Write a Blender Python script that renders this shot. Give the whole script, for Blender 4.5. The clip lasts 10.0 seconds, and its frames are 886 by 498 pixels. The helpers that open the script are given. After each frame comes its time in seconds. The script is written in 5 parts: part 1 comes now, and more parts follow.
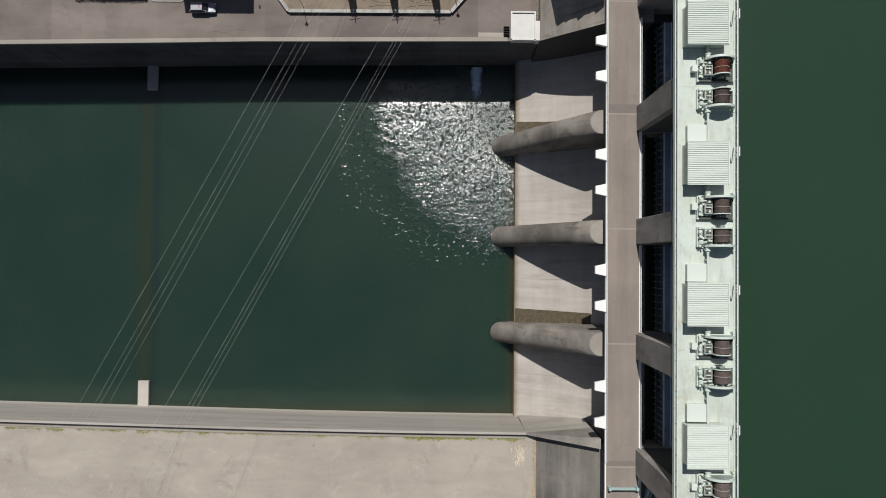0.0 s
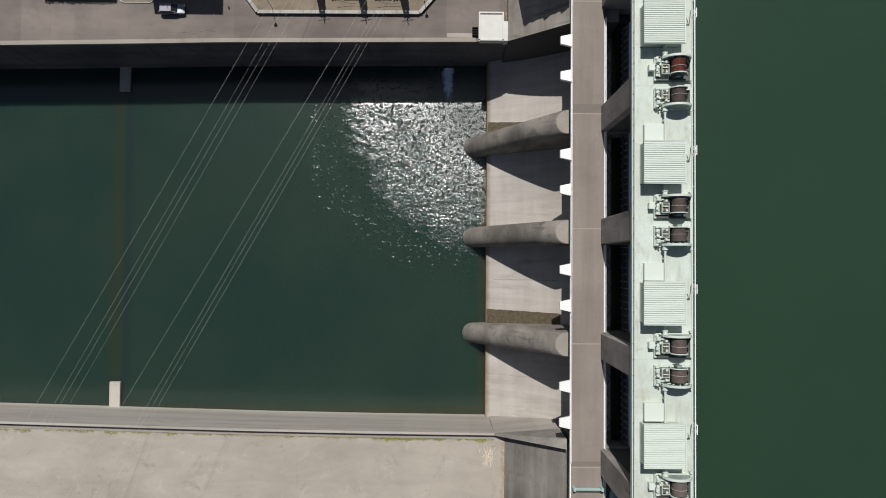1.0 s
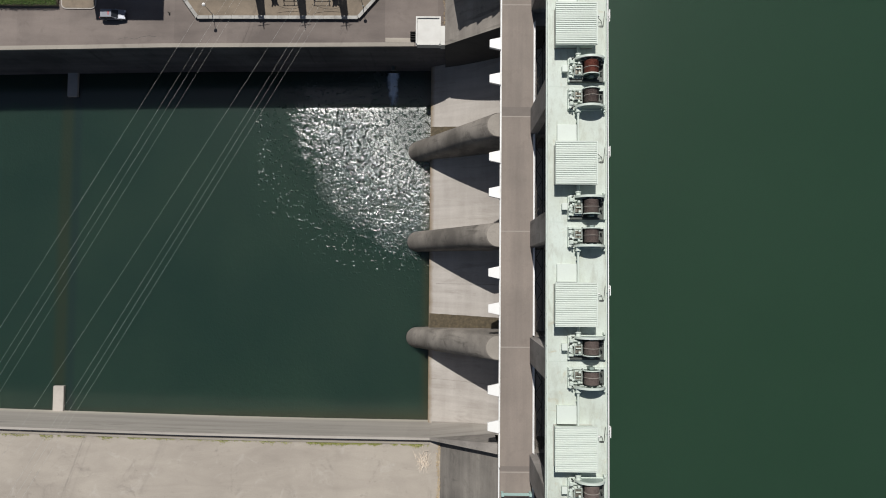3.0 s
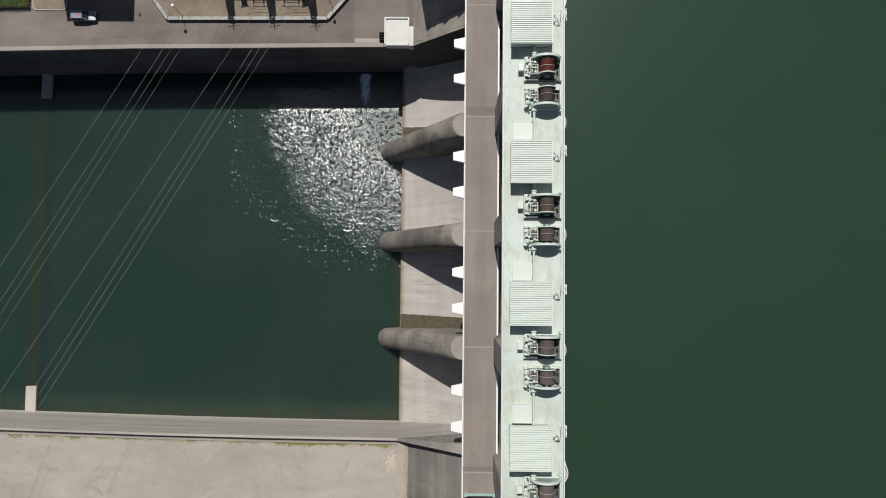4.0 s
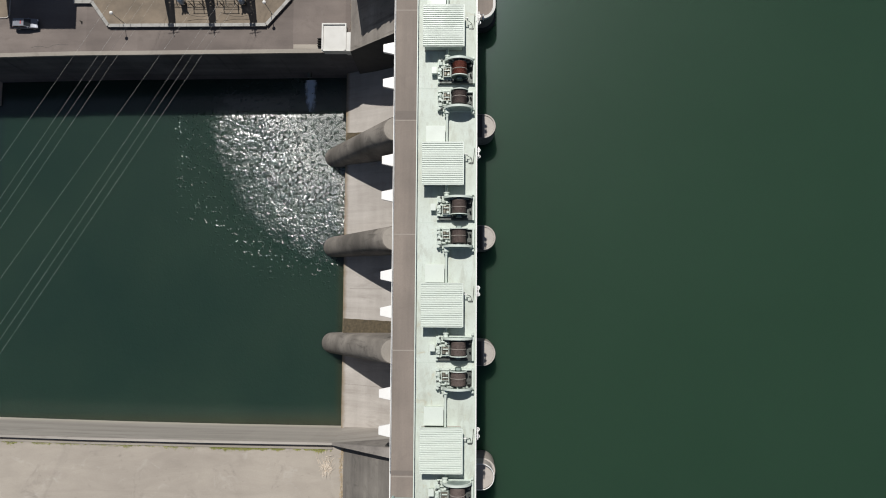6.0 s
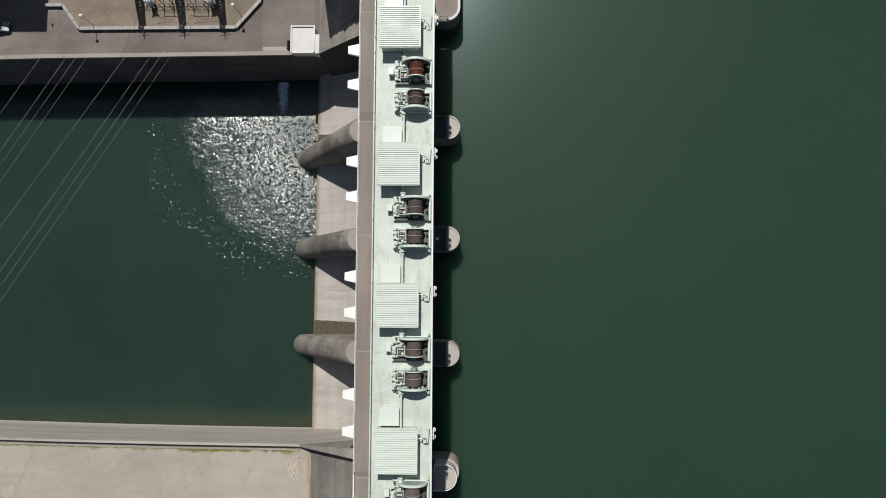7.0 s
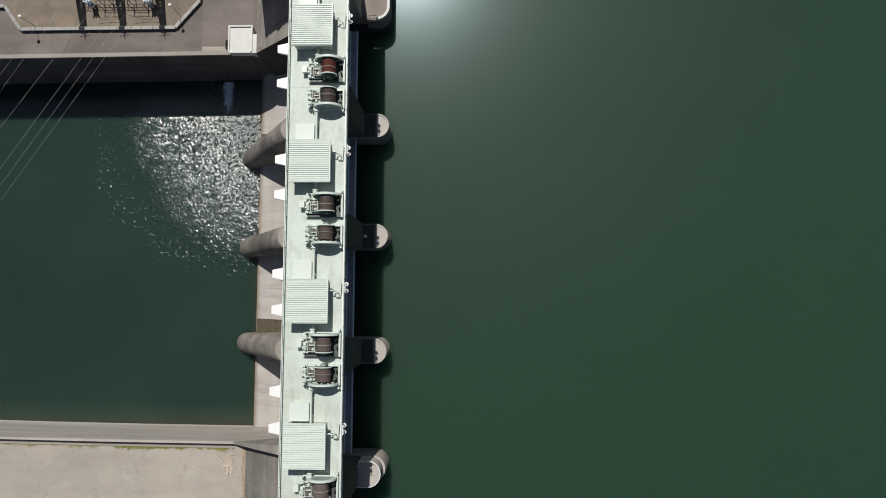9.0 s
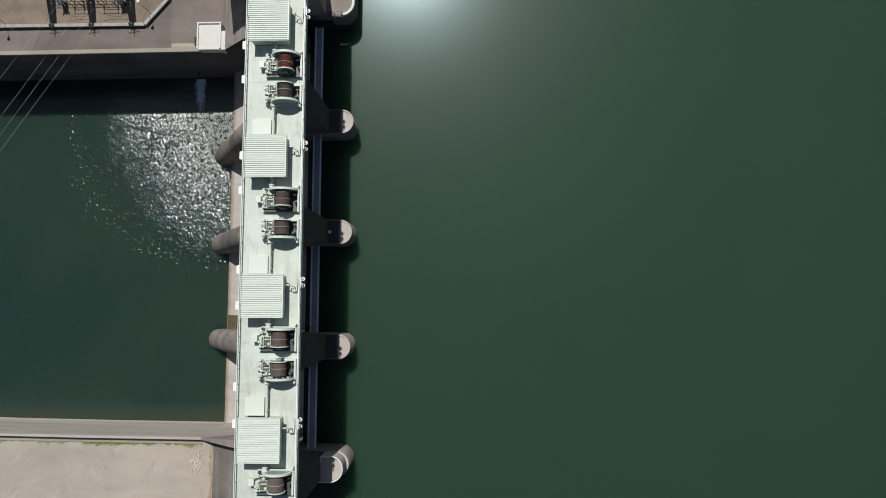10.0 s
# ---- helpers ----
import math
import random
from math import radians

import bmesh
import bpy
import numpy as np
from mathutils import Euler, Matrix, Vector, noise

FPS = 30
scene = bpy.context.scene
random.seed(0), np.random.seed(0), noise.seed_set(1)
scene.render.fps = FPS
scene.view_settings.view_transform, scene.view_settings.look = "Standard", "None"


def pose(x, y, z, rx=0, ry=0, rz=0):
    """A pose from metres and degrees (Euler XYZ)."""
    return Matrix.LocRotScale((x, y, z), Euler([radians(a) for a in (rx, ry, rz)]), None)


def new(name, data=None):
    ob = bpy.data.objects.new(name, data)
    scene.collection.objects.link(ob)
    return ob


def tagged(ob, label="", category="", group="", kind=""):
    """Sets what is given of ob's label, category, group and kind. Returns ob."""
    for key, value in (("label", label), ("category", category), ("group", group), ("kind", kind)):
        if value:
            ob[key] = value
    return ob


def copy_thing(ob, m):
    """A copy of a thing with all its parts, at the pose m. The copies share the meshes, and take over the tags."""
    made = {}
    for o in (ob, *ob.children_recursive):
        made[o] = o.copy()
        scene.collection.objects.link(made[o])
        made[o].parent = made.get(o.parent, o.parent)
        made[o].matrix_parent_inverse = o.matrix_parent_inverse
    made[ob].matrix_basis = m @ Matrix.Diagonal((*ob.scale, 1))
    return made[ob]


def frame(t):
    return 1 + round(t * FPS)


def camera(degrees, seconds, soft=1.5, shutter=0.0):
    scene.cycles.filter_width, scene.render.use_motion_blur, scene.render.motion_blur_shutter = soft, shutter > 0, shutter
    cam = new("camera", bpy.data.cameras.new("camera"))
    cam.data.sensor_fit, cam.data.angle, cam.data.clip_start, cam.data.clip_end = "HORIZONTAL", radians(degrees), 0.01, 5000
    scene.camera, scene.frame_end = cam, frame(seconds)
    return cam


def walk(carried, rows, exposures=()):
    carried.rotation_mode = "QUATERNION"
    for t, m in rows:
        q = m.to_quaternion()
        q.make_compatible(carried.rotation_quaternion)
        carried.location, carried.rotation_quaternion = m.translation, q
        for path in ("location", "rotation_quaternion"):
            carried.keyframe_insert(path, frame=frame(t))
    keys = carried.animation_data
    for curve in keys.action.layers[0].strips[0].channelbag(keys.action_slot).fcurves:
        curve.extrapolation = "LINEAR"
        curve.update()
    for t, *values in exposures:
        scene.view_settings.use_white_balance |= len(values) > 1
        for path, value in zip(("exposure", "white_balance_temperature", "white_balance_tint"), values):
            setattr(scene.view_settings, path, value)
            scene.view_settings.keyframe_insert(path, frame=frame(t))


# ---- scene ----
cam = camera(70.33, 10.0, soft=1.0)
# seconds, eye, turn about x, y and z in degrees
PATH = [
    (0, -5.968, 0.257, 119.121, 1.1143, -0.1412, 0.5186),
    (0.5, -3.209, 0.040, 119.098, 1.2478, -0.1245, 0.4844),
    (1, -0.359, -0.235, 119.050, 1.4259, -0.0481, 0.4674),
    (1.5, 2.604, -0.515, 119.018, 1.6267, 0.0835, 0.4931),
    (2, 5.590, -0.793, 118.946, 1.8851, 0.2186, 0.4753),
    (2.5, 8.545, -1.073, 118.860, 2.1703, 0.3559, 0.5050),
    (4, 17.572, -1.922, 118.645, 2.7463, 0.8010, 0.5187),
    (4.5, 20.512, -2.130, 118.626, 2.8547, 0.9331, 0.4900),
    (5, 23.416, -2.366, 118.596, 3.0335, 1.0175, 0.4837),
    (5.5, 26.277, -2.608, 118.548, 3.3573, 1.0898, 0.4408),
    (7, 34.841, -3.283, 118.493, 3.9982, 1.2936, 0.3018),
    (7.5, 37.739, -3.452, 118.490, 4.1029, 1.3532, 0.3192),
    (8, 40.698, -3.600, 118.502, 4.1896, 1.4409, 0.2748),
    (8.5, 43.669, -3.818, 118.517, 4.2296, 1.5594, 0.2409),
    (9, 46.639, -4.107, 118.504, 4.2699, 1.6615, 0.2439),
    (9.5, 49.561, -4.441, 118.463, 4.2834, 1.7459, 0.2428),
    (10, 52.380, -4.773, 118.406, 4.2668, 1.7636, 0.2007),
]
walk(cam, [(t, pose(x, y, z, rx, ry, rz)) for t, x, y, z, rx, ry, rz in PATH])

# ---- light ----
SUN = Vector((-0.1, 0.61, 1.0)).normalized()
sun_data = bpy.data.lights.new("sun", "SUN")
sun_data.energy, sun_data.angle, sun_data.color = 5.0, radians(0.53), (0.975, 0.955, 0.915)
sun = new("sun", sun_data)
sun.rotation_mode = "QUATERNION"
sun.rotation_quaternion = SUN.to_track_quat("Z", "Y")
sun.location = (0, 60, 160)
world = bpy.data.worlds.new("world")
scene.world = world
world.use_nodes = True
sky = world.node_tree.nodes.new("ShaderNodeTexSky")
sky.sky_type, sky.sun_disc = "NISHITA", False
sky.sun_elevation, sky.sun_rotation = math.asin(SUN.z), math.atan2(SUN.x, SUN.y)
sky_bg = world.node_tree.nodes["Background"]
sky_bg.inputs["Strength"].default_value = 0.045
world.node_tree.links.new(sky.outputs["Color"], sky_bg.inputs["Color"])
scene.view_settings.exposure = -0.19

# ---- materials ----


class Nodes:
    """Short hand for one material's node tree."""

    def __init__(self, name):
        self.mat = bpy.data.materials.new(name)
        self.mat.use_nodes = True
        self.nt = self.mat.node_tree
        self.bsdf = self.nt.nodes["Principled BSDF"]
        self.pos = self.nt.nodes.new("ShaderNodeNewGeometry").outputs["Position"]

    def put(self, socket, value):
        if isinstance(value, bpy.types.NodeSocket):
            self.nt.links.new(value, socket)
        elif isinstance(value, tuple) and len(value) == 3 and socket.type == "RGBA":
            socket.default_value = (*value, 1)
        else:
            socket.default_value = value

    def scaled(self, sx, sy, sz):
        n = self.nt.nodes.new("ShaderNodeMapping")
        self.put(n.inputs["Vector"], self.pos)
        n.inputs["Scale"].default_value = (sx, sy, sz)
        return n.outputs["Vector"]

    def noise(self, scale, detail=4.0, rough=0.55, vector=None, distortion=0.0):
        n = self.nt.nodes.new("ShaderNodeTexNoise")
        self.put(n.inputs["Vector"], vector if vector else self.pos)
        n.inputs["Scale"].default_value, n.inputs["Detail"].default_value = scale, detail
        n.inputs["Roughness"].default_value, n.inputs["Distortion"].default_value = rough, distortion
        return n.outputs["Fac"]

    def ramp(self, fac, lo, hi, a=0.0, b=1.0):
        n = self.nt.nodes.new("ShaderNodeMapRange")
        for key, value in (("Value", fac), ("From Min", lo), ("From Max", hi), ("To Min", a), ("To Max", b)):
            self.put(n.inputs[key], value)
        return n.outputs["Result"]

    def math(self, op, a, b=0.0):
        n = self.nt.nodes.new("ShaderNodeMath")
        n.operation = op
        self.put(n.inputs[0], a)
        self.put(n.inputs[1], b)
        return n.outputs[0]

    def axis(self, i, vector=None):
        n = self.nt.nodes.new("ShaderNodeSeparateXYZ")
        self.put(n.inputs[0], vector if vector else self.pos)
        return n.outputs[i]

    def mix(self, fac, a, b):
        n = self.nt.nodes.new("ShaderNodeMix")
        n.data_type = "RGBA"
        self.put(n.inputs["Factor"], fac)
        self.put(n.inputs["A"], a)
        self.put(n.inputs["B"], b)
        return n.outputs["Result"]

    def bump(self, height, strength, distance):
        n = self.nt.nodes.new("ShaderNodeBump")
        self.put(n.inputs["Height"], height)
        self.put(n.inputs["Strength"], strength)
        n.inputs["Distance"].default_value = distance
        self.put(self.bsdf.inputs["Normal"], n.outputs["Normal"])
        return n


def done(n, colour, rough, metal=0.0, spec=0.5):
    n.put(n.bsdf.inputs["Base Color"], colour)
    n.put(n.bsdf.inputs["Roughness"], rough)
    n.put(n.bsdf.inputs["Metallic"], metal)
    n.put(n.bsdf.inputs["Specular IOR Level"], spec)
    return n.mat


def concrete(name, light, dark, stain, streak=(0.25, 0.25, 0.25), amount=0.5, rough=0.85, panel=0.0, contrast=1.0, drips=None):
    """Weathered concrete: broad blotches, streaks along one axis, fine grain, dark stains; panel: width of the pours in x, drips: scale of run-off stains."""
    n = Nodes(name)
    broad = n.ramp(n.noise(0.11, 3), 0.35, 0.65)
    lines = n.ramp(n.noise(1.0, 5, 0.6, n.scaled(*streak)), 0.3, 0.72)
    grain = n.noise(5.0, 6, 0.7)
    tone = n.math("ADD", n.math("MULTIPLY", broad, 0.45), n.math("MULTIPLY", lines, 0.55))
    if panel:
        pour = n.nt.nodes.new("ShaderNodeTexWhiteNoise")
        pour.noise_dimensions = "1D"
        n.put(pour.inputs["W"], n.math("FLOOR", n.math("DIVIDE", n.axis(0), panel)))
        tone = n.math("ADD", tone, n.ramp(pour.outputs["Value"], 0, 1, -0.28, 0.28))
    c = n.mix(n.ramp(tone, 0.5 - 0.5 / contrast, 0.5 + 0.5 / contrast), dark, light)
    c = n.mix(n.math("MULTIPLY", n.ramp(n.noise(0.45, 6, 0.65, None, 0.6), 0.55, 0.75), amount), c, stain)
    if drips:
        run = n.ramp(n.noise(1.0, 4, 0.7, n.scaled(*drips), 0.4), 0.52, 0.7)
        c = n.mix(n.math("MULTIPLY", n.math("MULTIPLY", run, n.ramp(n.noise(0.25, 3), 0.4, 0.6)), 0.7), c, stain)
    c = n.mix(n.math("MULTIPLY", n.ramp(grain, 0.35, 0.7), 0.18), c, tuple(v * 0.6 for v in stain))
    n.bump(grain, 0.35, 0.03)
    return done(n, c, rough)


def apron_concrete():
    """Pale spillway concrete: long streaks down the slope, pour joints, rust-brown algae along the waterline."""
    n = Nodes("spillway_concrete")
    x = n.axis(0)
    broad = n.ramp(n.noise(0.14, 4, 0.6, None, 0.5), 0.32, 0.68)
    flow = n.ramp(n.noise(1.0, 6, 0.62, n.scaled(0.05, 0.75, 0.05)), 0.32, 0.7)
    tide = n.ramp(n.noise(1.0, 3, 0.5, n.scaled(0.7, 0.05, 0.1)), 0.35, 0.7)
    tone = n.math("ADD", n.math("MULTIPLY", broad, 0.3), n.math("ADD", n.math("MULTIPLY", flow, 0.45), n.math("MULTIPLY", tide, 0.25)))
    c = n.mix(n.ramp(tone, 0.15, 0.85), (0.36, 0.325, 0.292), (0.51, 0.47, 0.43))
    dirt = n.ramp(n.noise(1.0, 6, 0.68, n.scaled(0.12, 0.55, 0.12), 0.6), 0.54, 0.74)
    c = n.mix(n.math("MULTIPLY", dirt, 0.5), c, (0.24, 0.21, 0.18))
    edge = n.math("ADD", x, n.math("MULTIPLY", n.math("SUBTRACT", n.noise(0.8, 4), 0.5), 0.7))
    c = n.mix(n.ramp(edge, 7.9, 8.75, 0.85, 0.0), c, (0.17, 0.115, 0.05))
    grain = n.noise(5.0, 6, 0.7)
    c = n.mix(n.math("MULTIPLY", n.ramp(grain, 0.35, 0.7), 0.16), c, (0.14, 0.125, 0.11))
    n.bump(grain, 0.35, 0.03)
    return done(n, c, 0.85)


def bank_wall_concrete():
    """Training wall: separate pours, level run-off bands, a bleached line just above the water."""
    n = Nodes("bank_wall_concrete")
    x, z = n.axis(0), n.axis(2)
    pour = n.nt.nodes.new("ShaderNodeTexWhiteNoise")
    pour.noise_dimensions = "1D"
    n.put(pour.inputs["W"], n.math("FLOOR", n.math("DIVIDE", n.math("ADD", x, 7.0), 11.5)))
    bands = n.ramp(n.noise(1.0, 5, 0.6, n.scaled(0.03, 0.5, 0.55)), 0.32, 0.7)
    tone = n.math("ADD", n.math("MULTIPLY", bands, 0.75), n.math("MULTIPLY", pour.outputs["Value"], 0.25))
    c = n.mix(tone, (0.315, 0.287, 0.255), (0.47, 0.43, 0.385))
    dark = n.ramp(n.noise(1.0, 6, 0.65, n.scaled(0.12, 0.6, 0.9), 0.5), 0.55, 0.75)
    c = n.mix(n.math("MULTIPLY", dark, n.ramp(z, 2.0, 10.0, 0.25, 0.75)), c, (0.17, 0.15, 0.135))
    c = n.mix(n.ramp(n.math("ADD", z, n.math("MULTIPLY", n.noise(0.5, 3), 0.6)), -1.2, 0.9, 0.85, 0.0), c, (0.58, 0.53, 0.45))
    grain = n.noise(5.0, 6, 0.7)
    c = n.mix(n.math("MULTIPLY", n.ramp(grain, 0.35, 0.7), 0.16), c, (0.12, 0.105, 0.09))
    n.bump(grain, 0.35, 0.03)
    return done(n, c, 0.85)


def yard_concrete():
    """Worn yard slab: broad pale and grey smears, tyre-polished bands, small dark spots."""
    n = Nodes("yard_pavement")
    broad = n.ramp(n.noise(0.09, 4, 0.6, n.scaled(0.6, 1.0, 1.0), 1.2), 0.32, 0.68)
    smear = n.ramp(n.noise(1.0, 5, 0.65, n.scaled(0.1, 0.35, 0.1), 1.0), 0.35, 0.7)
    c = n.mix(n.math("ADD", n.math("MULTIPLY", broad, 0.5), n.math("MULTIPLY", smear, 0.5)), (0.306, 0.268, 0.228), (0.428, 0.38, 0.322))
    pale = n.ramp(n.noise(0.35, 5, 0.65, None, 1.0), 0.58, 0.75)
    c = n.mix(n.math("MULTIPLY", pale, 0.45), c, (0.5, 0.46, 0.41))
    dark = n.ramp(n.noise(0.28, 6, 0.7, n.scaled(1.0, 0.8, 1.0), 0.9), 0.58, 0.75)
    c = n.mix(n.math("MULTIPLY", dark, 0.6), c, (0.19, 0.165, 0.145))
    spots = n.ramp(n.noise(1.1, 3, 0.6), 0.66, 0.74)
    c = n.mix(n.math("MULTIPLY", spots, 0.3), c, (0.16, 0.14, 0.12))
    grain = n.noise(5.0, 6, 0.7)
    c = n.mix(n.math("MULTIPLY", n.ramp(grain, 0.35, 0.7), 0.16), c, (0.13, 0.11, 0.095))
    n.bump(grain, 0.35, 0.03)
    return done(n, c, 0.85)


def painted(name, colour, grime, rough=0.5, amount=0.35, scale=0.8, metal=0.0):
    """Weathered paint with soft dirt and a few rusty specks."""
    n = Nodes(name)
    soft = n.ramp(n.noise(scale, 5, 0.6), 0.45, 0.75)
    fine = n.ramp(n.noise(scale * 9, 4, 0.6), 0.5, 0.8)
    c = n.mix(n.math("MULTIPLY", soft, amount), colour, grime)
    c = n.mix(n.math("MULTIPLY", fine, amount * 0.5), c, tuple(v * 0.7 for v in grime))
    n.bump(n.noise(scale * 12, 3), 0.12, 0.01)
    return done(n, c, n.ramp(soft, 0, 1, rough, min(1, rough + 0.25)), metal)


M_APRON = apron_concrete()
M_PIER = concrete("pier_concrete", (0.285, 0.255, 0.222), (0.12, 0.106, 0.092), (0.055, 0.048, 0.041), (0.5, 0.16, 0.12), 0.75, contrast=1.5, drips=(0.12, 0.9, 0.12))
M_PIERTOP = concrete("pier_top_concrete", (0.36, 0.325, 0.285), (0.25, 0.225, 0.195), (0.13, 0.115, 0.1), (0.3, 0.3, 0.3), 0.5)
M_TOP = concrete("cap_concrete", (0.49, 0.45, 0.405), (0.39, 0.355, 0.325), (0.22, 0.18, 0.15), (0.4, 0.4, 0.4), 0.35)
M_BANKWALL = bank_wall_concrete()
M_YARD = yard_concrete()
M_ROADL = concrete("road_asphalt_pale", (0.225, 0.187, 0.165), (0.126, 0.103, 0.092), (0.095, 0.08, 0.07), (0.06, 0.3, 0.1), 0.4, panel=9.3, contrast=1.15)
M_DECK = concrete("bridge_asphalt", (0.278, 0.234, 0.202), (0.198, 0.168, 0.146), (0.15, 0.122, 0.104), (0.7, 0.05, 0.1), 0.35, contrast=1.3)
M_KERB = concrete("coping_concrete", (0.35, 0.315, 0.27), (0.26, 0.232, 0.2), (0.16, 0.14, 0.115), (0.08, 0.4, 0.1), 0.5)
M_PATCH = concrete("patched_asphalt", (0.2, 0.172, 0.152), (0.165, 0.14, 0.124), (0.12, 0.1, 0.085), (0.1, 0.5, 0.1), 0.3)
M_SLOPE = concrete("slope_concrete", (0.36, 0.325, 0.285), (0.19, 0.168, 0.148), (0.09, 0.076, 0.064), (0.7, 0.06, 0.1), 0.55, contrast=1.4, drips=(0.08, 1.1, 0.1))
M_WING = concrete("wing_wall_concrete", (0.37, 0.335, 0.3), (0.2, 0.18, 0.162), (0.1, 0.088, 0.078), (0.25, 0.6, 0.3), 0.6, contrast=1.4, drips=(0.5, 0.2, 0.1))
M_SLOPEDARK = concrete("dark_slope_concrete", (0.25, 0.228, 0.2), (0.11, 0.099, 0.089), (0.066, 0.058, 0.05), (0.8, 0.06, 0.1), 0.55, contrast=1.4, drips=(0.7, 0.07, 0.1))
M_COLUMN = concrete("column_concrete", (0.36, 0.33, 0.305), (0.18, 0.162, 0.148), (0.08, 0.07, 0.062), (0.15, 0.35, 0.12), 0.55, contrast=1.3, drips=(0.4, 0.8, 0.06))
# left bank wall: the shade on it is put into this dark colour
M_SHADEWALL = concrete("shaded_wall_concrete", (0.135, 0.127, 0.132), (0.055, 0.051, 0.054), (0.036, 0.033, 0.034), (0.03, 0.5, 0.45), 0.6, contrast=1.4, drips=(0.9, 0.05, 0.06))
M_CRACKSHADE = concrete("crack_and_shade_concrete", (0.06, 0.055, 0.05), (0.04, 0.036, 0.032), (0.04, 0.035, 0.03), (0.3, 0.3, 0.3), 0.5, 0.6)
# near-black concrete: deep shade put into the base colour
M_SHADEBLACK = concrete("shade_black_concrete", (0.075, 0.07, 0.066), (0.045, 0.042, 0.04), (0.03, 0.027, 0.025), (0.3, 0.05, 0.6), 0.5)
M_JOINT = painted("joint_mortar", (0.31, 0.275, 0.245), (0.3, 0.26, 0.22), 0.8)
M_SOIL = concrete("yard_gravel", (0.25, 0.198, 0.145), (0.155, 0.124, 0.092), (0.1, 0.08, 0.06), (0.5, 0.5, 0.5), 0.5, contrast=1.4)


def deck_paint():
    n = Nodes("pale_green_deck_paint")
    c = n.mix(n.ramp(n.noise(0.3, 5, 0.6), 0.35, 0.7), (0.56, 0.615, 0.56), (0.47, 0.505, 0.44))
    c = n.mix(n.math("MULTIPLY", n.ramp(n.noise(0.8, 5, 0.65, n.scaled(1.6, 0.5, 1.0), 0.5), 0.5, 0.78), 0.75), c, (0.33, 0.33, 0.27))
    c = n.mix(n.math("MULTIPLY", n.ramp(n.noise(0.45, 6, 0.7, None, 0.8), 0.6, 0.76), 0.65), c, (0.4, 0.31, 0.17))
    c = n.mix(n.math("MULTIPLY", n.ramp(n.noise(6.0, 4, 0.7), 0.5, 0.75), 0.25), c, (0.25, 0.26, 0.22))
    n.bump(n.noise(9.0, 3), 0.15, 0.01)
    return done(n, c, 0.6)


M_GREENDECK = deck_paint()
M_GREEN = painted("pale_green_paint", (0.56, 0.62, 0.56), (0.42, 0.44, 0.36), 0.45, 0.3)
M_ROOF = painted("pale_roof_sheet", (0.61, 0.66, 0.6), (0.57, 0.6, 0.53), 0.42, 0.3, 0.6)
M_WALLGREEN = painted("house_wall_paint", (0.5, 0.56, 0.5), (0.38, 0.4, 0.33), 0.55)
M_ROPE = painted("greased_wire_rope", (0.19, 0.15, 0.135), (0.085, 0.064, 0.056), 0.55, 0.6, 3.0, 0.3)
M_ROPERED = painted("red_wire_rope", (0.27, 0.105, 0.075), (0.12, 0.048, 0.038), 0.55, 0.5, 3.0, 0.3)
M_STEEL = painted("dark_machine_steel", (0.1, 0.11, 0.1), (0.05, 0.045, 0.04), 0.5, 0.5, 3.0, 0.4)
M_PLATEGREEN = painted("mid_green_plate_paint", (0.27, 0.33, 0.3), (0.15, 0.16, 0.13), 0.35, 0.5, 1.5)
M_CASEGREEN = painted("dark_green_gear_paint", (0.09, 0.13, 0.11), (0.05, 0.055, 0.045), 0.45, 0.5, 2.0)
M_BRASS = painted("greasy_gear", (0.2, 0.185, 0.15), (0.11, 0.085, 0.06), 0.45, 0.5, 3.0, 0.5)
M_WHITE = painted("white_paint", (0.8, 0.79, 0.77), (0.6, 0.56, 0.5), 0.45, 0.2)
M_HUT = painted("hut_roof_membrane", (0.58, 0.57, 0.54), (0.5, 0.48, 0.44), 0.6, 0.25)
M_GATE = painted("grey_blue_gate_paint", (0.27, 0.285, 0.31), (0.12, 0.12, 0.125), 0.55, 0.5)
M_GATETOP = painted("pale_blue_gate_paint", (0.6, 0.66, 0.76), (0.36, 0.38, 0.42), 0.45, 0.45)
# skin and girders: the recess's shade is put into this darker colour
M_GATEDARK = painted("shaded_gate_paint", (0.1, 0.115, 0.14), (0.05, 0.05, 0.055), 0.6, 0.5)
M_TEAL = painted("teal_paint", (0.33, 0.46, 0.43), (0.25, 0.3, 0.28), 0.5)
M_WIRE = painted("aluminium_cable", (0.5, 0.49, 0.46), (0.42, 0.41, 0.39), 0.6)
M_GALV = painted("galvanised_steel", (0.4, 0.4, 0.38), (0.22, 0.2, 0.17), 0.5, 0.4, 2.0, 0.5)
M_DARKSTEEL = painted("weathered_lattice_steel", (0.07, 0.06, 0.05), (0.04, 0.03, 0.025), 0.6, 0.4, 2.0, 0.2)
M_CAP = painted("metal_coping", (0.31, 0.3, 0.28), (0.2, 0.19, 0.18), 0.6, 0.4, 1.0, 0.1)
M_GLASS = painted("dark_car_glass", (0.015, 0.017, 0.02), (0.02, 0.02, 0.022), 0.08, 0.1)
M_CAR = painted("silver_car_paint", (0.2, 0.21, 0.24), (0.26, 0.26, 0.28), 0.42, 0.2, 1.0, 0.35)
M_TYRE = painted("tyre_rubber", (0.02, 0.02, 0.02), (0.03, 0.03, 0.03), 0.85)
M_RED = painted("red_lettering", (0.45, 0.05, 0.05), (0.3, 0.05, 0.05), 0.5)
M_PORCELAIN = painted("insulator_porcelain", (0.72, 0.75, 0.8), (0.55, 0.56, 0.6), 0.25)
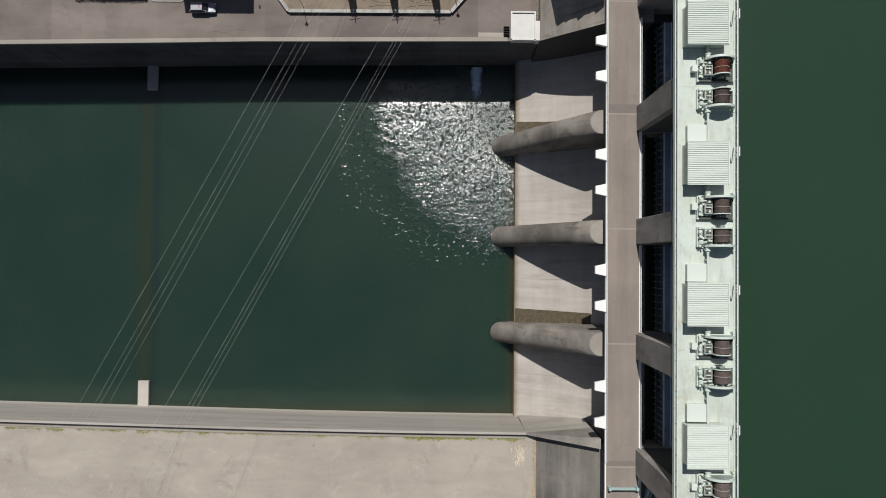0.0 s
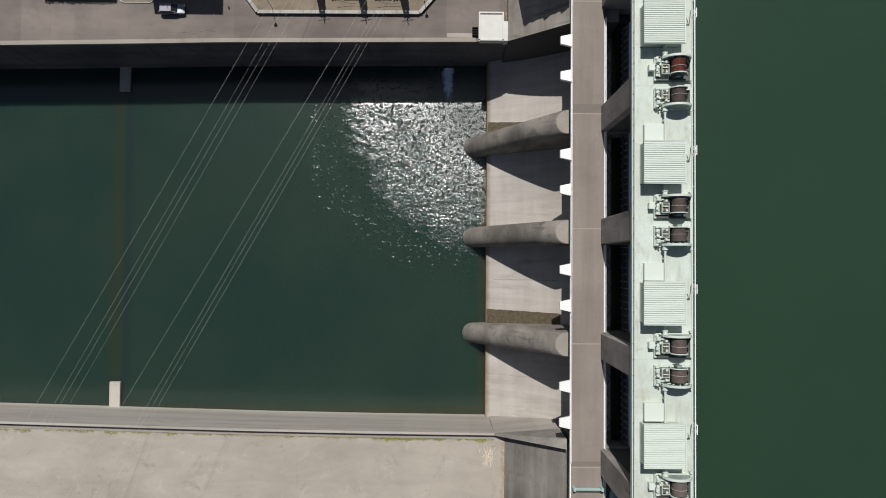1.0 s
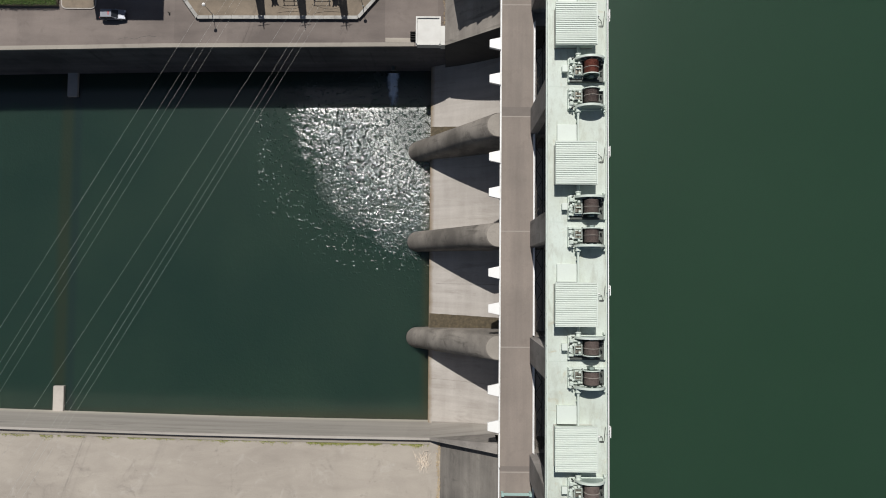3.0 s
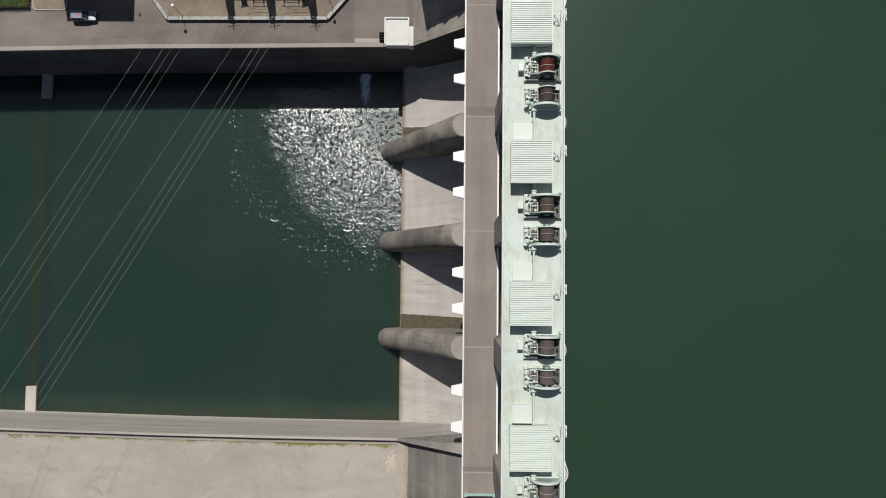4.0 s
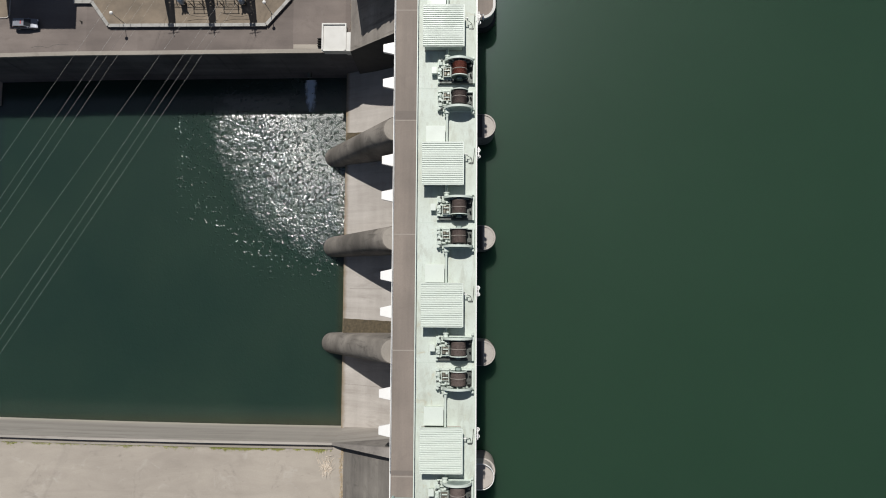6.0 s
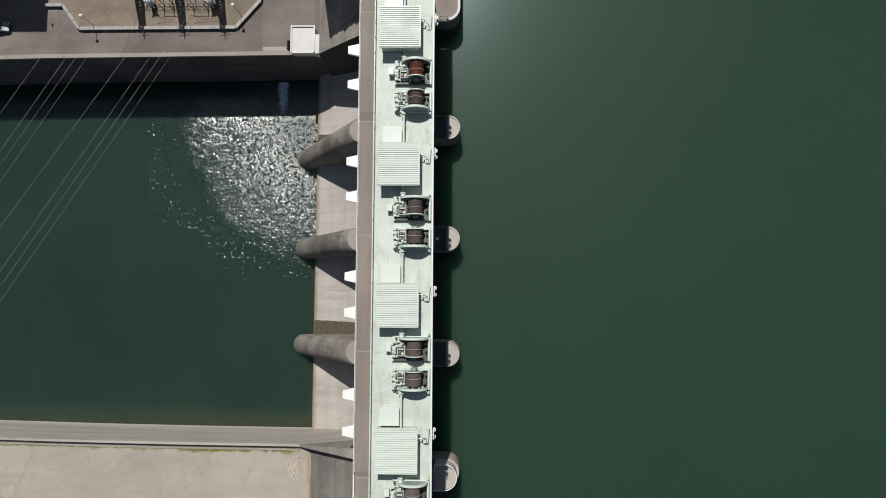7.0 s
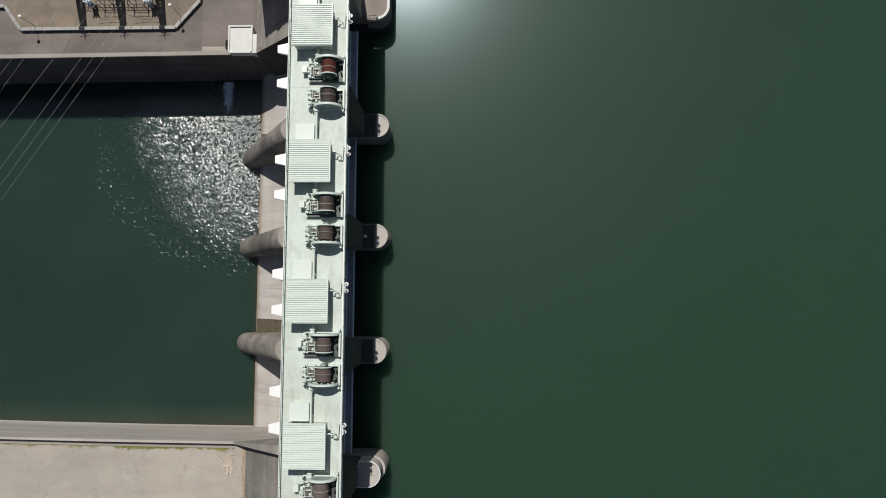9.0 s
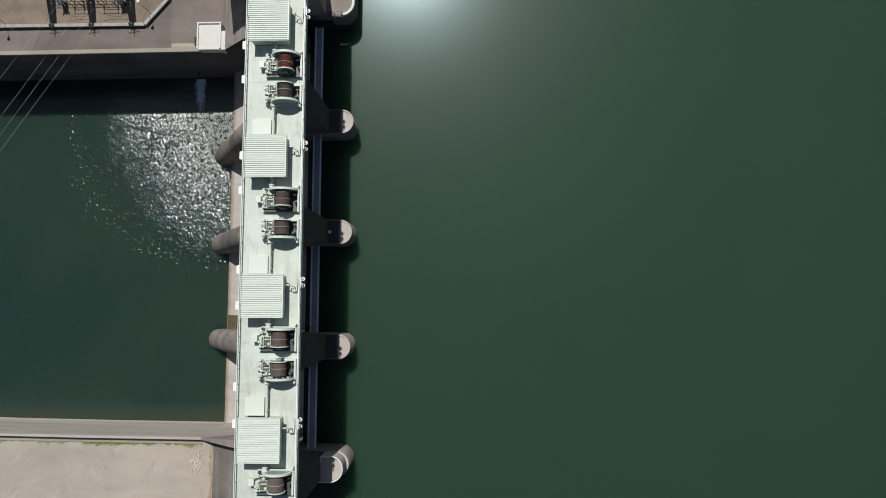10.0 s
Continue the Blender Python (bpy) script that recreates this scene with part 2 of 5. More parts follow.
M_TANK = painted("grey_blue_equipment_paint", (0.3, 0.35, 0.42), (0.15, 0.17, 0.2), 0.4)
M_BLACK = painted("dark_opening", (0.015, 0.014, 0.013), (0.02, 0.018, 0.015), 0.9)


def leafy(name, a, b):
    n = Nodes(name)
    c = n.mix(n.ramp(n.noise(2.0, 4), 0.3, 0.7), a, b)
    return done(n, c, 0.8)


M_GRASS = leafy("verge_grass", (0.2, 0.24, 0.05), (0.34, 0.31, 0.11))
M_MOSS = leafy("moss", (0.115, 0.088, 0.052), (0.055, 0.044, 0.027))
M_DRY = leafy("dry_grass", (0.5, 0.4, 0.26), (0.38, 0.28, 0.16))
M_STRAW = leafy("bleached_straw", (0.76, 0.68, 0.58), (0.6, 0.5, 0.4))
M_BUSH = leafy("bush_leaf", (0.05, 0.1, 0.02), (0.1, 0.15, 0.03))


def scatter(n, weight, radius, scale):
    """Light spreads sideways in the turbid water, so that shadows on it have soft edges."""
    n.bsdf.subsurface_method = "BURLEY"
    n.put(n.bsdf.inputs["Subsurface Weight"], weight)
    n.bsdf.inputs["Subsurface Radius"].default_value = radius
    n.put(n.bsdf.inputs["Subsurface Scale"], scale)


def tail_water():
    """Deep green water, choppy where the outflow stirs it; a sunken weir shows as a brown band."""
    n = Nodes("tail_water")
    x, y = n.axis(0), n.axis(1)
    big = n.noise(0.04, 3)
    c = n.mix(n.ramp(big, 0.35, 0.65), (0.013, 0.0295, 0.0218), (0.0178, 0.036, 0.0252))
    d = n.math("ABSOLUTE", n.math("ADD", x, 63.0))
    c = n.mix(n.math("MULTIPLY", n.ramp(d, 0.6, 1.7, 1, 0), 0.45), c, (0.029, 0.03, 0.014))
    d = n.math("ABSOLUTE", n.math("ADD", x, 61.0))
    c = n.mix(n.math("MULTIPLY", n.ramp(d, 0.3, 1.2, 1, 0), 0.5), c, (0.012, 0.02, 0.022))
    # shallow, brown water along the apron and the training wall
    shallow = n.math("MAXIMUM", n.ramp(x, 6.0, 8.0, 0, 1), n.math("MULTIPLY", n.ramp(n.math("SUBTRACT", y, n.math("MULTIPLY", x, 0.013)), -26.2, -28.6, 0, 1), 0.7))
    c = n.mix(n.math("MULTIPLY", shallow, 0.6), c, (0.045, 0.04, 0.016))
    # distance from the outflow, stretched along the stream
    dx = n.math("MULTIPLY", n.math("SUBTRACT", x, 6.0), 0.062)
    dy = n.math("MULTIPLY", n.math("SUBTRACT", y, 30.0), 0.054)
    far = n.math("SQRT", n.math("ADD", n.math("MULTIPLY", dx, dx), n.math("MULTIPLY", dy, dy)))
    far = n.math("ADD", far, n.math("MULTIPLY", n.math("SUBTRACT", n.noise(0.16, 4, 0.6), 0.5), 0.75))
    far = n.math("ADD", far, n.math("MULTIPLY", n.math("SUBTRACT", n.noise(0.55, 3, 0.6), 0.5), 0.55))
    chop = n.math("MULTIPLY", n.ramp(far, 0.2, 0.9, 0.85, 0.62), n.ramp(far, 0.85, 1.6, 1.0, 0.06))
    # ripples fade out inside the bank wall's shadow
    shade_fade = n.ramp(y, 30.3, 31.8, 1.0, 0.08)
    chop = n.math("MULTIPLY", chop, shade_fade)
    fine = n.noise(2.5, 2, 0.5, n.scaled(1.0, 0.85, 1.0), 0.5)
    # smaller, denser ripples close to the outflow
    tiny = n.math("MULTIPLY", n.noise(4.6, 2, 0.5, None, 0.4), 0.55)
    near = n.ramp(far, 0.15, 0.9, 0.8, 0.0)
    fine = n.math("ADD", n.math("MULTIPLY", fine, n.math("SUBTRACT", 1.0, near)), n.math("MULTIPLY", tiny, near))
    waves = n.math("ADD", fine, n.math("MULTIPLY", n.noise(0.6, 1, 0.5, None, 0.4), 0.45))
    # lone wavelets round the edge of the choppy water
    lone = n.math("MULTIPLY", n.ramp(n.noise(1.4, 1, 0.5), 0.59, 0.71), n.math("MULTIPLY", n.math("MULTIPLY", n.ramp(far, 1.1, 2.1, 1.0, 0.0), n.ramp(y, -2.0, 20.0, 0.12, 1.0)), shade_fade))
    n.bump(n.math("ADD", n.math("MULTIPLY", waves, chop), n.math("MULTIPLY", lone, 0.8)), 1.0, 0.5)
    n.put(n.bsdf.inputs["IOR"], 1.8)
    scatter(n, 1.0, (0.8, 1.0, 0.9), 2.2)
    # gloss is lowered past the shadow's edge to keep shaded water dark
    return done(n, c, n.ramp(far, 0.1, 0.95, 0.4, 0.17), 0.0, n.math("MINIMUM", n.ramp(far, 0.95, 1.5, 1.0, 0.26), n.ramp(y, 30.3, 31.8, 1.0, 0.45)))


def reservoir_water():
    n = Nodes("reservoir_water")
    n.put(n.bsdf.inputs["Specular Tint"], (0.74, 0.93, 1.0))
    c = n.mix(n.ramp(n.noise(0.03, 3), 0.35, 0.65), (0.0165, 0.0412, 0.0232), (0.0186, 0.0444, 0.0256))
    waves = n.math("ADD", n.noise(0.9, 3), n.math("MULTIPLY", n.noise(4.0, 2), 0.3))
    n.bump(waves, 0.02, 0.06)
    n.put(n.bsdf.inputs["Coat Weight"], 0.34)
    n.put(n.bsdf.inputs["Coat Roughness"], 0.5)
    n.put(n.bsdf.inputs["Coat IOR"], 1.33)
    scatter(n, 1.0, (0.9, 1.2, 1.0), 3.0)
    return done(n, c, 0.205, 0.0, 0.185)


M_TAIL, M_RES = tail_water(), reservoir_water()

# ---- mesh helpers ----


def box(bm, x0, x1, y0, y1, z0, z1):
    v = [bm.verts.new(p) for p in ((x0, y0, z0), (x1, y0, z0), (x1, y1, z0), (x0, y1, z0), (x0, y0, z1), (x1, y0, z1), (x1, y1, z1), (x0, y1, z1))]
    for f in ((3, 2, 1, 0), (4, 5, 6, 7), (0, 1, 5, 4), (1, 2, 6, 5), (2, 3, 7, 6), (3, 0, 4, 7)):
        bm.faces.new([v[i] for i in f])
    return v


def bbox(x0, x1, y0, y1, z0, z1, bevel=0.0):
    bm = bmesh.new()
    box(bm, x0, x1, y0, y1, z0, z1)
    if bevel:
        bmesh.ops.bevel(bm, geom=bm.edges[:], offset=bevel, segments=1, affect="EDGES")
    return bm


def tube(bm, a, b, r, seg=8, r2=None):
    a, b = Vector(a), Vector(b)
    q = (b - a).to_track_quat("Z", "Y").to_matrix()
    r2 = r if r2 is None else r2
    ends = []
    for p, rr in ((a, r), (b, r2)):
        ends.append([bm.verts.new(p + q @ Vector((rr * math.cos(2 * math.pi * i / seg), rr * math.sin(2 * math.pi * i / seg), 0))) for i in range(seg)])
    for i in range(seg):
        j = (i + 1) % seg
        bm.faces.new((ends[0][i], ends[0][j], ends[1][j], ends[1][i]))
    bm.faces.new(ends[0][::-1])
    bm.faces.new(ends[1])


def lathe(bm, profile, seg=24, at=(0, 0, 0), axis="Y"):
    """profile: (along, radius) pairs, closed at both ends on the axis."""
    rings = []
    for h, r in profile:
        ring = []
        for i in range(seg):
            c, s = r * math.cos(2 * math.pi * i / seg), r * math.sin(2 * math.pi * i / seg)
            p = {"Y": (c, h, -s), "Z": (c, s, h), "X": (h, c, s)}[axis]
            ring.append(bm.verts.new(Vector(at) + Vector(p)))
        rings.append(ring)
    for a, b in zip(rings, rings[1:]):
        for i in range(seg):
            j = (i + 1) % seg
            bm.faces.new((a[i], a[j], b[j], b[i]))
    bm.faces.new(rings[0][::-1])
    bm.faces.new(rings[-1])


def ring(bm, r0, r1, y0, y1, seg, at):
    """A flat hoop about the y axis, open in the middle."""
    q = []
    for i in range(seg):
        c, s = math.cos(2 * math.pi * i / seg), math.sin(2 * math.pi * i / seg)
        q.append([bm.verts.new(Vector(at) + Vector((r * c, y, r * s))) for r, y in ((r0, y0), (r1, y0), (r1, y1), (r0, y1))])
    for a, b in zip(q, q[1:] + q[:1]):
        for k in range(4):
            j = (k + 1) % 4
            bm.faces.new((a[k], a[j], b[j], b[k]))


def prism(bm, outline, z0, z1):
    """Upright prism over a plan outline (anticlockwise)."""
    lo = [bm.verts.new((x, y, z0)) for x, y in outline]
    hi = [bm.verts.new((x, y, z1)) for x, y in outline]
    k = len(outline)
    for i in range(k):
        j = (i + 1) % k
        bm.faces.new((lo[i], lo[j], hi[j], hi[i]))
    bm.faces.new(lo[::-1])
    bm.faces.new(hi)


def along_y(bm, profile, y0, y1):
    """Extrudes an (x, z) outline (anticlockwise seen from -y) along y."""
    a = [bm.verts.new((x, y0, z)) for x, z in profile]
    b = [bm.verts.new((x, y1, z)) for x, z in profile]
    k = len(profile)
    for i in range(k):
        j = (i + 1) % k
        bm.faces.new((a[j], a[i], b[i], b[j]))
    bm.faces.new(a)
    bm.faces.new(b[::-1])


def quad_sheet(bm, pts):
    bm.faces.new([bm.verts.new(p) for p in pts])


def mesh_of(name, bm, material, smooth=False):
    bmesh.ops.recalc_face_normals(bm, faces=bm.faces[:])
    me = bpy.data.meshes.new(name)
    bm.to_mesh(me)
    bm.free()
    me.materials.append(material)
    if smooth:
        for p in me.polygons:
            p.use_smooth = True
        me.set_sharp_from_angle(angle=radians(40))
    return me


def part(name, bm, material, parent, label="", smooth=False):
    ob = new(name, mesh_of(name, bm, material, smooth))
    ob.parent = parent
    if label:
        tagged(ob, label)
    return ob


def thing(name, label, category, group="", at=(0, 0, 0)):
    ob = new(name)
    ob.location = at
    return tagged(ob, label, category, group)


def solid(name, bm, material, label, category="", kind="", group="", smooth=False):
    return tagged(new(name, mesh_of(name, bm, material, smooth)), label, category, group, kind)


# ---- the setting ----
TAIL, RES, DECK = -2.2, 17.0, 38.45
PIERS = [22.6, 5.1, -12.6, -30.2]
BAY = 17.6

bm = bmesh.new()
quad_sheet(bm, ((-260, -31, TAIL), (9, -31, TAIL), (9, 41, TAIL), (-260, 41, TAIL)))
solid("water_tailrace", bm, M_TAIL, "deep green tailwater, choppy and sparkling near the spillway", "water", "structure")
bm = bmesh.new()
quad_sheet(bm, ((27, -320, RES), (520, -320, RES), (520, 420, RES), (27, 420, RES)))
solid("water_reservoir", bm, M_RES, "smooth dark green reservoir water behind the dam", "water", "structure")



def apron_z(x):
    """Height of the hollow apron slope at x."""
    t = (x - 7.9) / 13.1
    return 7.75 * t - 1.9 * t * (1 - t)


# spillway: apron, ogee crest and upstream face in one sheet of concrete
bm = bmesh.new()
along_y(bm, [(7.9, -9), (35, -9), (34.5, 2), (32.5, 9), (30.5, 11.4), (28.6, 12.0), (26.5, 11.2), (24, 9.75)] + [(x, apron_z(x)) for x in [21 - 13.1 * i / 12 for i in range(13)]], -29.2, 39.0)
solid("spillway", bm, M_APRON, "pale sloping concrete spillway apron below the gates", "spillway", "structure")

# open construction joints of the apron
for y, x0, x1, w in ((-2.9, 9.2, 19.8, 0.022), (-20.6, 8.4, 20.8, 0.014)):
    bm = bmesh.new()
    xs = [x0 + (x1 - x0) * i / 14 for i in range(15)]
    for xa, xb in zip(xs, xs[1:]):
        quad_sheet(bm, ((xa, y - w, apron_z(xa) + 0.025), (xb, y - w, apron_z(xb) + 0.025), (xb, y + w, apron_z(xb) + 0.025), (xa, y + w, apron_z(xa) + 0.025)))
    bmesh.ops.remove_doubles(bm, verts=bm.verts[:], dist=0.001)
    solid("apron_joint", bm, M_SLOPEDARK, "narrow dark construction joint in the apron", "joint", "structure")

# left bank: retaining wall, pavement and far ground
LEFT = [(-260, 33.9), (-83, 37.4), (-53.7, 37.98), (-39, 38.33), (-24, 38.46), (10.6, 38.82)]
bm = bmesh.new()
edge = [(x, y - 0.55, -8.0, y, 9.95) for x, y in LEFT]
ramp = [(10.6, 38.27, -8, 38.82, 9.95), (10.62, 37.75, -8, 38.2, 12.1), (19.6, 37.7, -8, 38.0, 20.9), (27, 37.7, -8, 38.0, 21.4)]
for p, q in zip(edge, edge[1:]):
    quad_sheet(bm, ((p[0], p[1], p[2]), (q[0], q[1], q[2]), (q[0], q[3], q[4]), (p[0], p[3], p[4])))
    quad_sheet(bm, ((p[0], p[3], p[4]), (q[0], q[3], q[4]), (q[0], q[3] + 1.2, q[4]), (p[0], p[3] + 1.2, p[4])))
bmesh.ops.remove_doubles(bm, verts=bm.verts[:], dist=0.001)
solid("wall_left_bank", bm, M_SHADEWALL, "tall stained concrete retaining wall along the tailwater, coloured dark for shade", "wall", "structure")
# side wall in the corner is blackened to stand for shade
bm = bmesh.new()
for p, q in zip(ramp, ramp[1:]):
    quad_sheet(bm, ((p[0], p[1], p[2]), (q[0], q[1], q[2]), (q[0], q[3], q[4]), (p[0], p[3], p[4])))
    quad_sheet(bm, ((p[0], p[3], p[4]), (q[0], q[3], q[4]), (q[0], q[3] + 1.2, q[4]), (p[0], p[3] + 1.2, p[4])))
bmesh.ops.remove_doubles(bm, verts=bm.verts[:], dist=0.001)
solid("wall_left_abutment", bm, M_SHADEBLACK, "concrete side wall of the abutment, blackened for shade", "wall", "structure")
bm = bmesh.new()
quad_sheet(bm, [(x, y, 10.06) for x, y in LEFT] + [(10.6, 420, 10.06), (-260, 420, 10.06)])
solid("ground_left_bank", bm, M_ROADL, "pale brown asphalt service yard beside the tailwater", "pavement", "structure")
bm = bmesh.new()
for p, q in zip(LEFT, LEFT[1:-1] + [(5.2, 38.77)]):
    quad_sheet(bm, ((p[0], p[1] - 0.02, 10.16), (q[0], q[1] - 0.02, 10.16), (q[0], q[1] + 0.7, 10.16), (p[0], p[1] + 0.7, 10.16)))
    quad_sheet(bm, ((p[0], p[1] - 0.02, 9.7), (q[0], q[1] - 0.02, 9.7), (q[0], q[1] - 0.02, 10.16), (p[0], p[1] - 0.02, 10.16)))
    quad_sheet(bm, ((p[0], p[1] + 0.7, 10.0), (q[0], q[1] + 0.7, 10.0), (q[0], q[1] + 0.7, 10.16), (p[0], p[1] + 0.7, 10.16)))
solid("kerb_left_bank", bm, M_KERB, "pale concrete coping along the top of the retaining wall", "kerb", "structure")
# long crack in the asphalt
bm = bmesh.new()
rng = random.Random(3)
trail = [(-47.0 + 0.55 * i, 39.75 + 0.16 * math.sin(i * 0.9) + rng.uniform(-0.08, 0.08) + 0.05 * i) for i in range(13)]
for (ax, ay), (bx, by) in zip(trail, trail[1:]):
    quad_sheet(bm, ((ax, ay - 0.025, 10.065), (bx, by - 0.025, 10.065), (bx, by + 0.025, 10.065), (ax, ay + 0.025, 10.065)))
solid("pavement_crack", bm, M_CRACKSHADE, "thin dark crack in the service yard asphalt", "crack", "structure")
# abutment slope on the left bank
bm = bmesh.new()
quad_sheet(bm, ((10.62, 38.2, 12.11), (19.6, 38.0, 20.91), (19.6, 90, 20.91), (10.62, 90, 12.11)))
quad_sheet(bm, ((19.6, 38.0, 20.91), (27, 38.0, 21.41), (27, 90, 21.41), (19.6, 90, 20.91)))
quad_sheet(bm, ((10.62, 37.95, 9.9), (10.62, 90, 9.9), (10.62, 90, 12.11), (10.62, 38.2, 12.11)))
solid("slope_left_abutment", bm, M_SLOPE, "sloping concrete abutment face with streaks", "slope", "structure")

# right bank
bm = bmesh.new()
RIGHT = [(-260, -23.4), (-80.5, -27.1), (-51.8, -27.75), (-32.6, -28.15), (-13.5, -28.4), (8.6, -28.55)]
for p, q in zip(RIGHT, RIGHT[1:]):
    d = 0.4
    quad_sheet(bm, ((p[0], p[1] - 0.45, -8), (q[0], q[1] - 0.45, -8), (q[0], q[1], 12.3), (p[0], p[1], 12.3)))
    quad_sheet(bm, ((p[0], p[1], 12.3), (q[0], q[1], 12.3), (q[0], q[1] - d, 12.3), (p[0], p[1] - d, 12.3)))
    quad_sheet(bm, ((p[0], p[1] - d, 12.3), (q[0], q[1] - d, 12.3), (q[0], q[1] - d, 11.2), (p[0], p[1] - d, 11.2)))
bmesh.ops.remove_doubles(bm, verts=bm.verts[:], dist=0.001)
solid("wall_right_bank", bm, M_BANKWALL, "sunlit concrete training wall with a low parapet", "wall", "structure")
# wing wall that climbs to the bridge: sunlit lower face, stained upper face and cap
p, q = (8.6, -28.55, -28.95, 12.3), (19.4, -27.5, -29.1, 19.6)
bm = bmesh.new()
quad_sheet(bm, ((p[0], p[1], -8), (q[0], q[1], -8), (q[0], q[1], 13.2), (p[0], p[1], 12.2)))
solid("wall_right_wing_base", bm, M_BANKWALL, "sunlit lower face of the wing wall", "wall", "structure")
bm = bmesh.new()
quad_sheet(bm, ((p[0], p[1], 12.2), (q[0], q[1], 13.2), (q[0], q[1], q[3]), (p[0], p[1], p[3])))
quad_sheet(bm, ((p[0], p[1], p[3]), (q[0], q[1], q[3]), (q[0], q[2], q[3]), (p[0], p[2], p[3])))
quad_sheet(bm, ((p[0], p[2], p[3]), (q[0], q[2], q[3]), (q[0], q[2], q[3] - 3), (p[0], p[2], p[3] - 3)))
quad_sheet(bm, ((q[0], q[1], -8), (q[0], q[2], -8), (q[0], q[2], q[3]), (q[0], q[1], q[3])))
bmesh.ops.remove_doubles(bm, verts=bm.verts[:], dist=0.001)
solid("wall_right_wing", bm, M_WING, "grey stained wing wall climbing to the bridge", "wall", "structure")
bm = bmesh.new()
for (x0, y0), (x1, y1) in zip(RIGHT, RIGHT[1:]):
    a, b = [(x0, y0 - 0.98), (x1, y1 - 0.98)], [(x1, y1 - 1.26), (x0, y0 - 1.26)]
    prism(bm, (a + b)[::-1], 11.3, 11.52)
solid("kerb_right_bank", bm, M_KERB, "pale concrete gutter kerb along the parapet", "kerb", "structure")
bm = bmesh.new()
quad_sheet(bm, [(-260, -420, 11.4), (10.4, -420, 11.4), (10.4, -28.6, 11.4)] + [(x, y - 0.3, 11.4) for x, y in RIGHT[::-1]])
solid("ground_right_bank", bm, M_YARD, "pale worn concrete yard beside the training wall", "pavement", "structure")
bm = bmesh.new()
quad_sheet(bm, ((10.4, -28.9, 11.4), (10.4, -120, 11.4), (20.5, -120, 18.6), (20.5, -28.6, 18.6)))
quad_sheet(bm, ((20.5, -28.6, 18.6), (20.5, -120, 18.6), (27, -120, 20.5), (27, -28.6, 20.5)))
solid("slope_right_abutment", bm, M_SLOPEDARK, "dark streaked concrete slope rising to the bridge", "slope", "structure")

# ---- piers ----


def arc(cx, cy, r, a0, a1, k):
    return [(cx + r * math.cos(radians(a0 + (a1 - a0) * i / k)), cy + r * math.sin(radians(a0 + (a1 - a0) * i / k))) for i in range(k + 1)]


def pier(y, raked=True, top=21.5, skew=0.0):
    ob = thing("pier", "weathered concrete pier with a raked round nose in the tailwater", "pier", "spillway piers", (0, y, 0))
    r, low = 1.95, 19.8

    def stacked(levels):
        bm = bmesh.new()
        rings = [[bm.verts.new((px, py, z)) for px, py in out] for z, out in levels]
        n = len(rings[0])
        for a, b in zip(rings, rings[1:]):
            for i in range(n):
                bm.faces.new((a[i], a[(i + 1) % n], b[(i + 1) % n], b[i]))
        bm.faces.new(rings[-1])
        return bm

    west = 19.9 if raked else 20.6
    levels = [(z, arc(33.32, 0, r - k, -90, 90, 12) + [(west, r - k), (west, k - r)]) for z, k in ((-9.0, 0), (8.0, 0), (top - 0.12, 0), (top, 0.1))]
    part("body", stacked(levels), M_PIER, ob, smooth=True)
    if raked:
        # raked round nose that stops just below the bridge
        levels = []
        for z, k in ((-9.0, 0), (-3.0, 0), (3.0, 0), (9.0, 0), (15.0, 0), (low - 0.1, 0), (low, 0.08)):
            cx = 19.3 - (low - z) * 0.628
            levels.append((z, [(west, k - r), (west, r - k)] + arc(cx + k, (cx - west) * skew, r - k, 90, 270, 14)))
        part("nose", stacked(levels), M_PIER, ob, "raked round nose with dark streaks", smooth=True)
        bm = bmesh.new()
        prism(bm, [(west, -1.84), (west, 1.84)] + arc(19.36, 0, 1.84, 90, 270, 14), low - 0.03, low + 0.012)
        part("top_slab", bm, M_PIERTOP, ob, "paler flat top of the nose")
    bm = bmesh.new()
    outer, inner = arc(33.32, 0, r - 0.06, -90, 90, 14), arc(33.32, 0, r - 0.28, -90, 90, 14)
    for (o0, o1), (i0, i1) in zip(zip(outer, outer[1:]), zip(inner, inner[1:])):
        z0, z1 = top - 0.02, top + 0.16
        q = [bm.verts.new(p) for p in ((*o0, z0), (*o1, z0), (*o1, z1), (*o0, z1), (*i0, z0), (*i1, z0), (*i1, z1), (*i0, z1))]
        bm.faces.new((q[0], q[1], q[2], q[3]))
        bm.faces.new((q[3], q[2], q[6], q[7]))
        bm.faces.new((q[7], q[6], q[5], q[4]))
    part("rim", bm, M_TOP, ob, "pale raised rim round the upstream nose")
    bm = bmesh.new()
    # pale cap only where the pier top is sunlit, beyond the deck's shadow
    out = arc(33.32, 0, r - 0.3, -90, 90, 14)
    prism(bm, out, top - 0.02, top + 0.03)
    part("cap", bm, M_TOP, ob, "pale concrete cap, kept to the sunlit end")
    # tower leg that carries the hoist deck
    part("tower_leg", bbox(24.02, 25.2, -1.95, 1.95, top, 37.6, 0.06), M_COLUMN, ob, "concrete leg under the hoist deck")
    # shade under the hoist deck is put into this wall's black colour
    part("tower_wall", bbox(25.18, 31.4, -1.9, 1.9, top, 37.6, 0.06), M_SHADEBLACK, ob, "wall behind the leg, coloured dark for shade")
    # black sheet laid where the hoist deck's shadow falls
    part("shadow_sheet", bbox(31.38, 33.1, -r + 0.16, r - 0.16, top - 0.02, top + 0.025), M_SHADEBLACK, ob, "black sheet standing in for the hoist deck's shadow")
    return ob


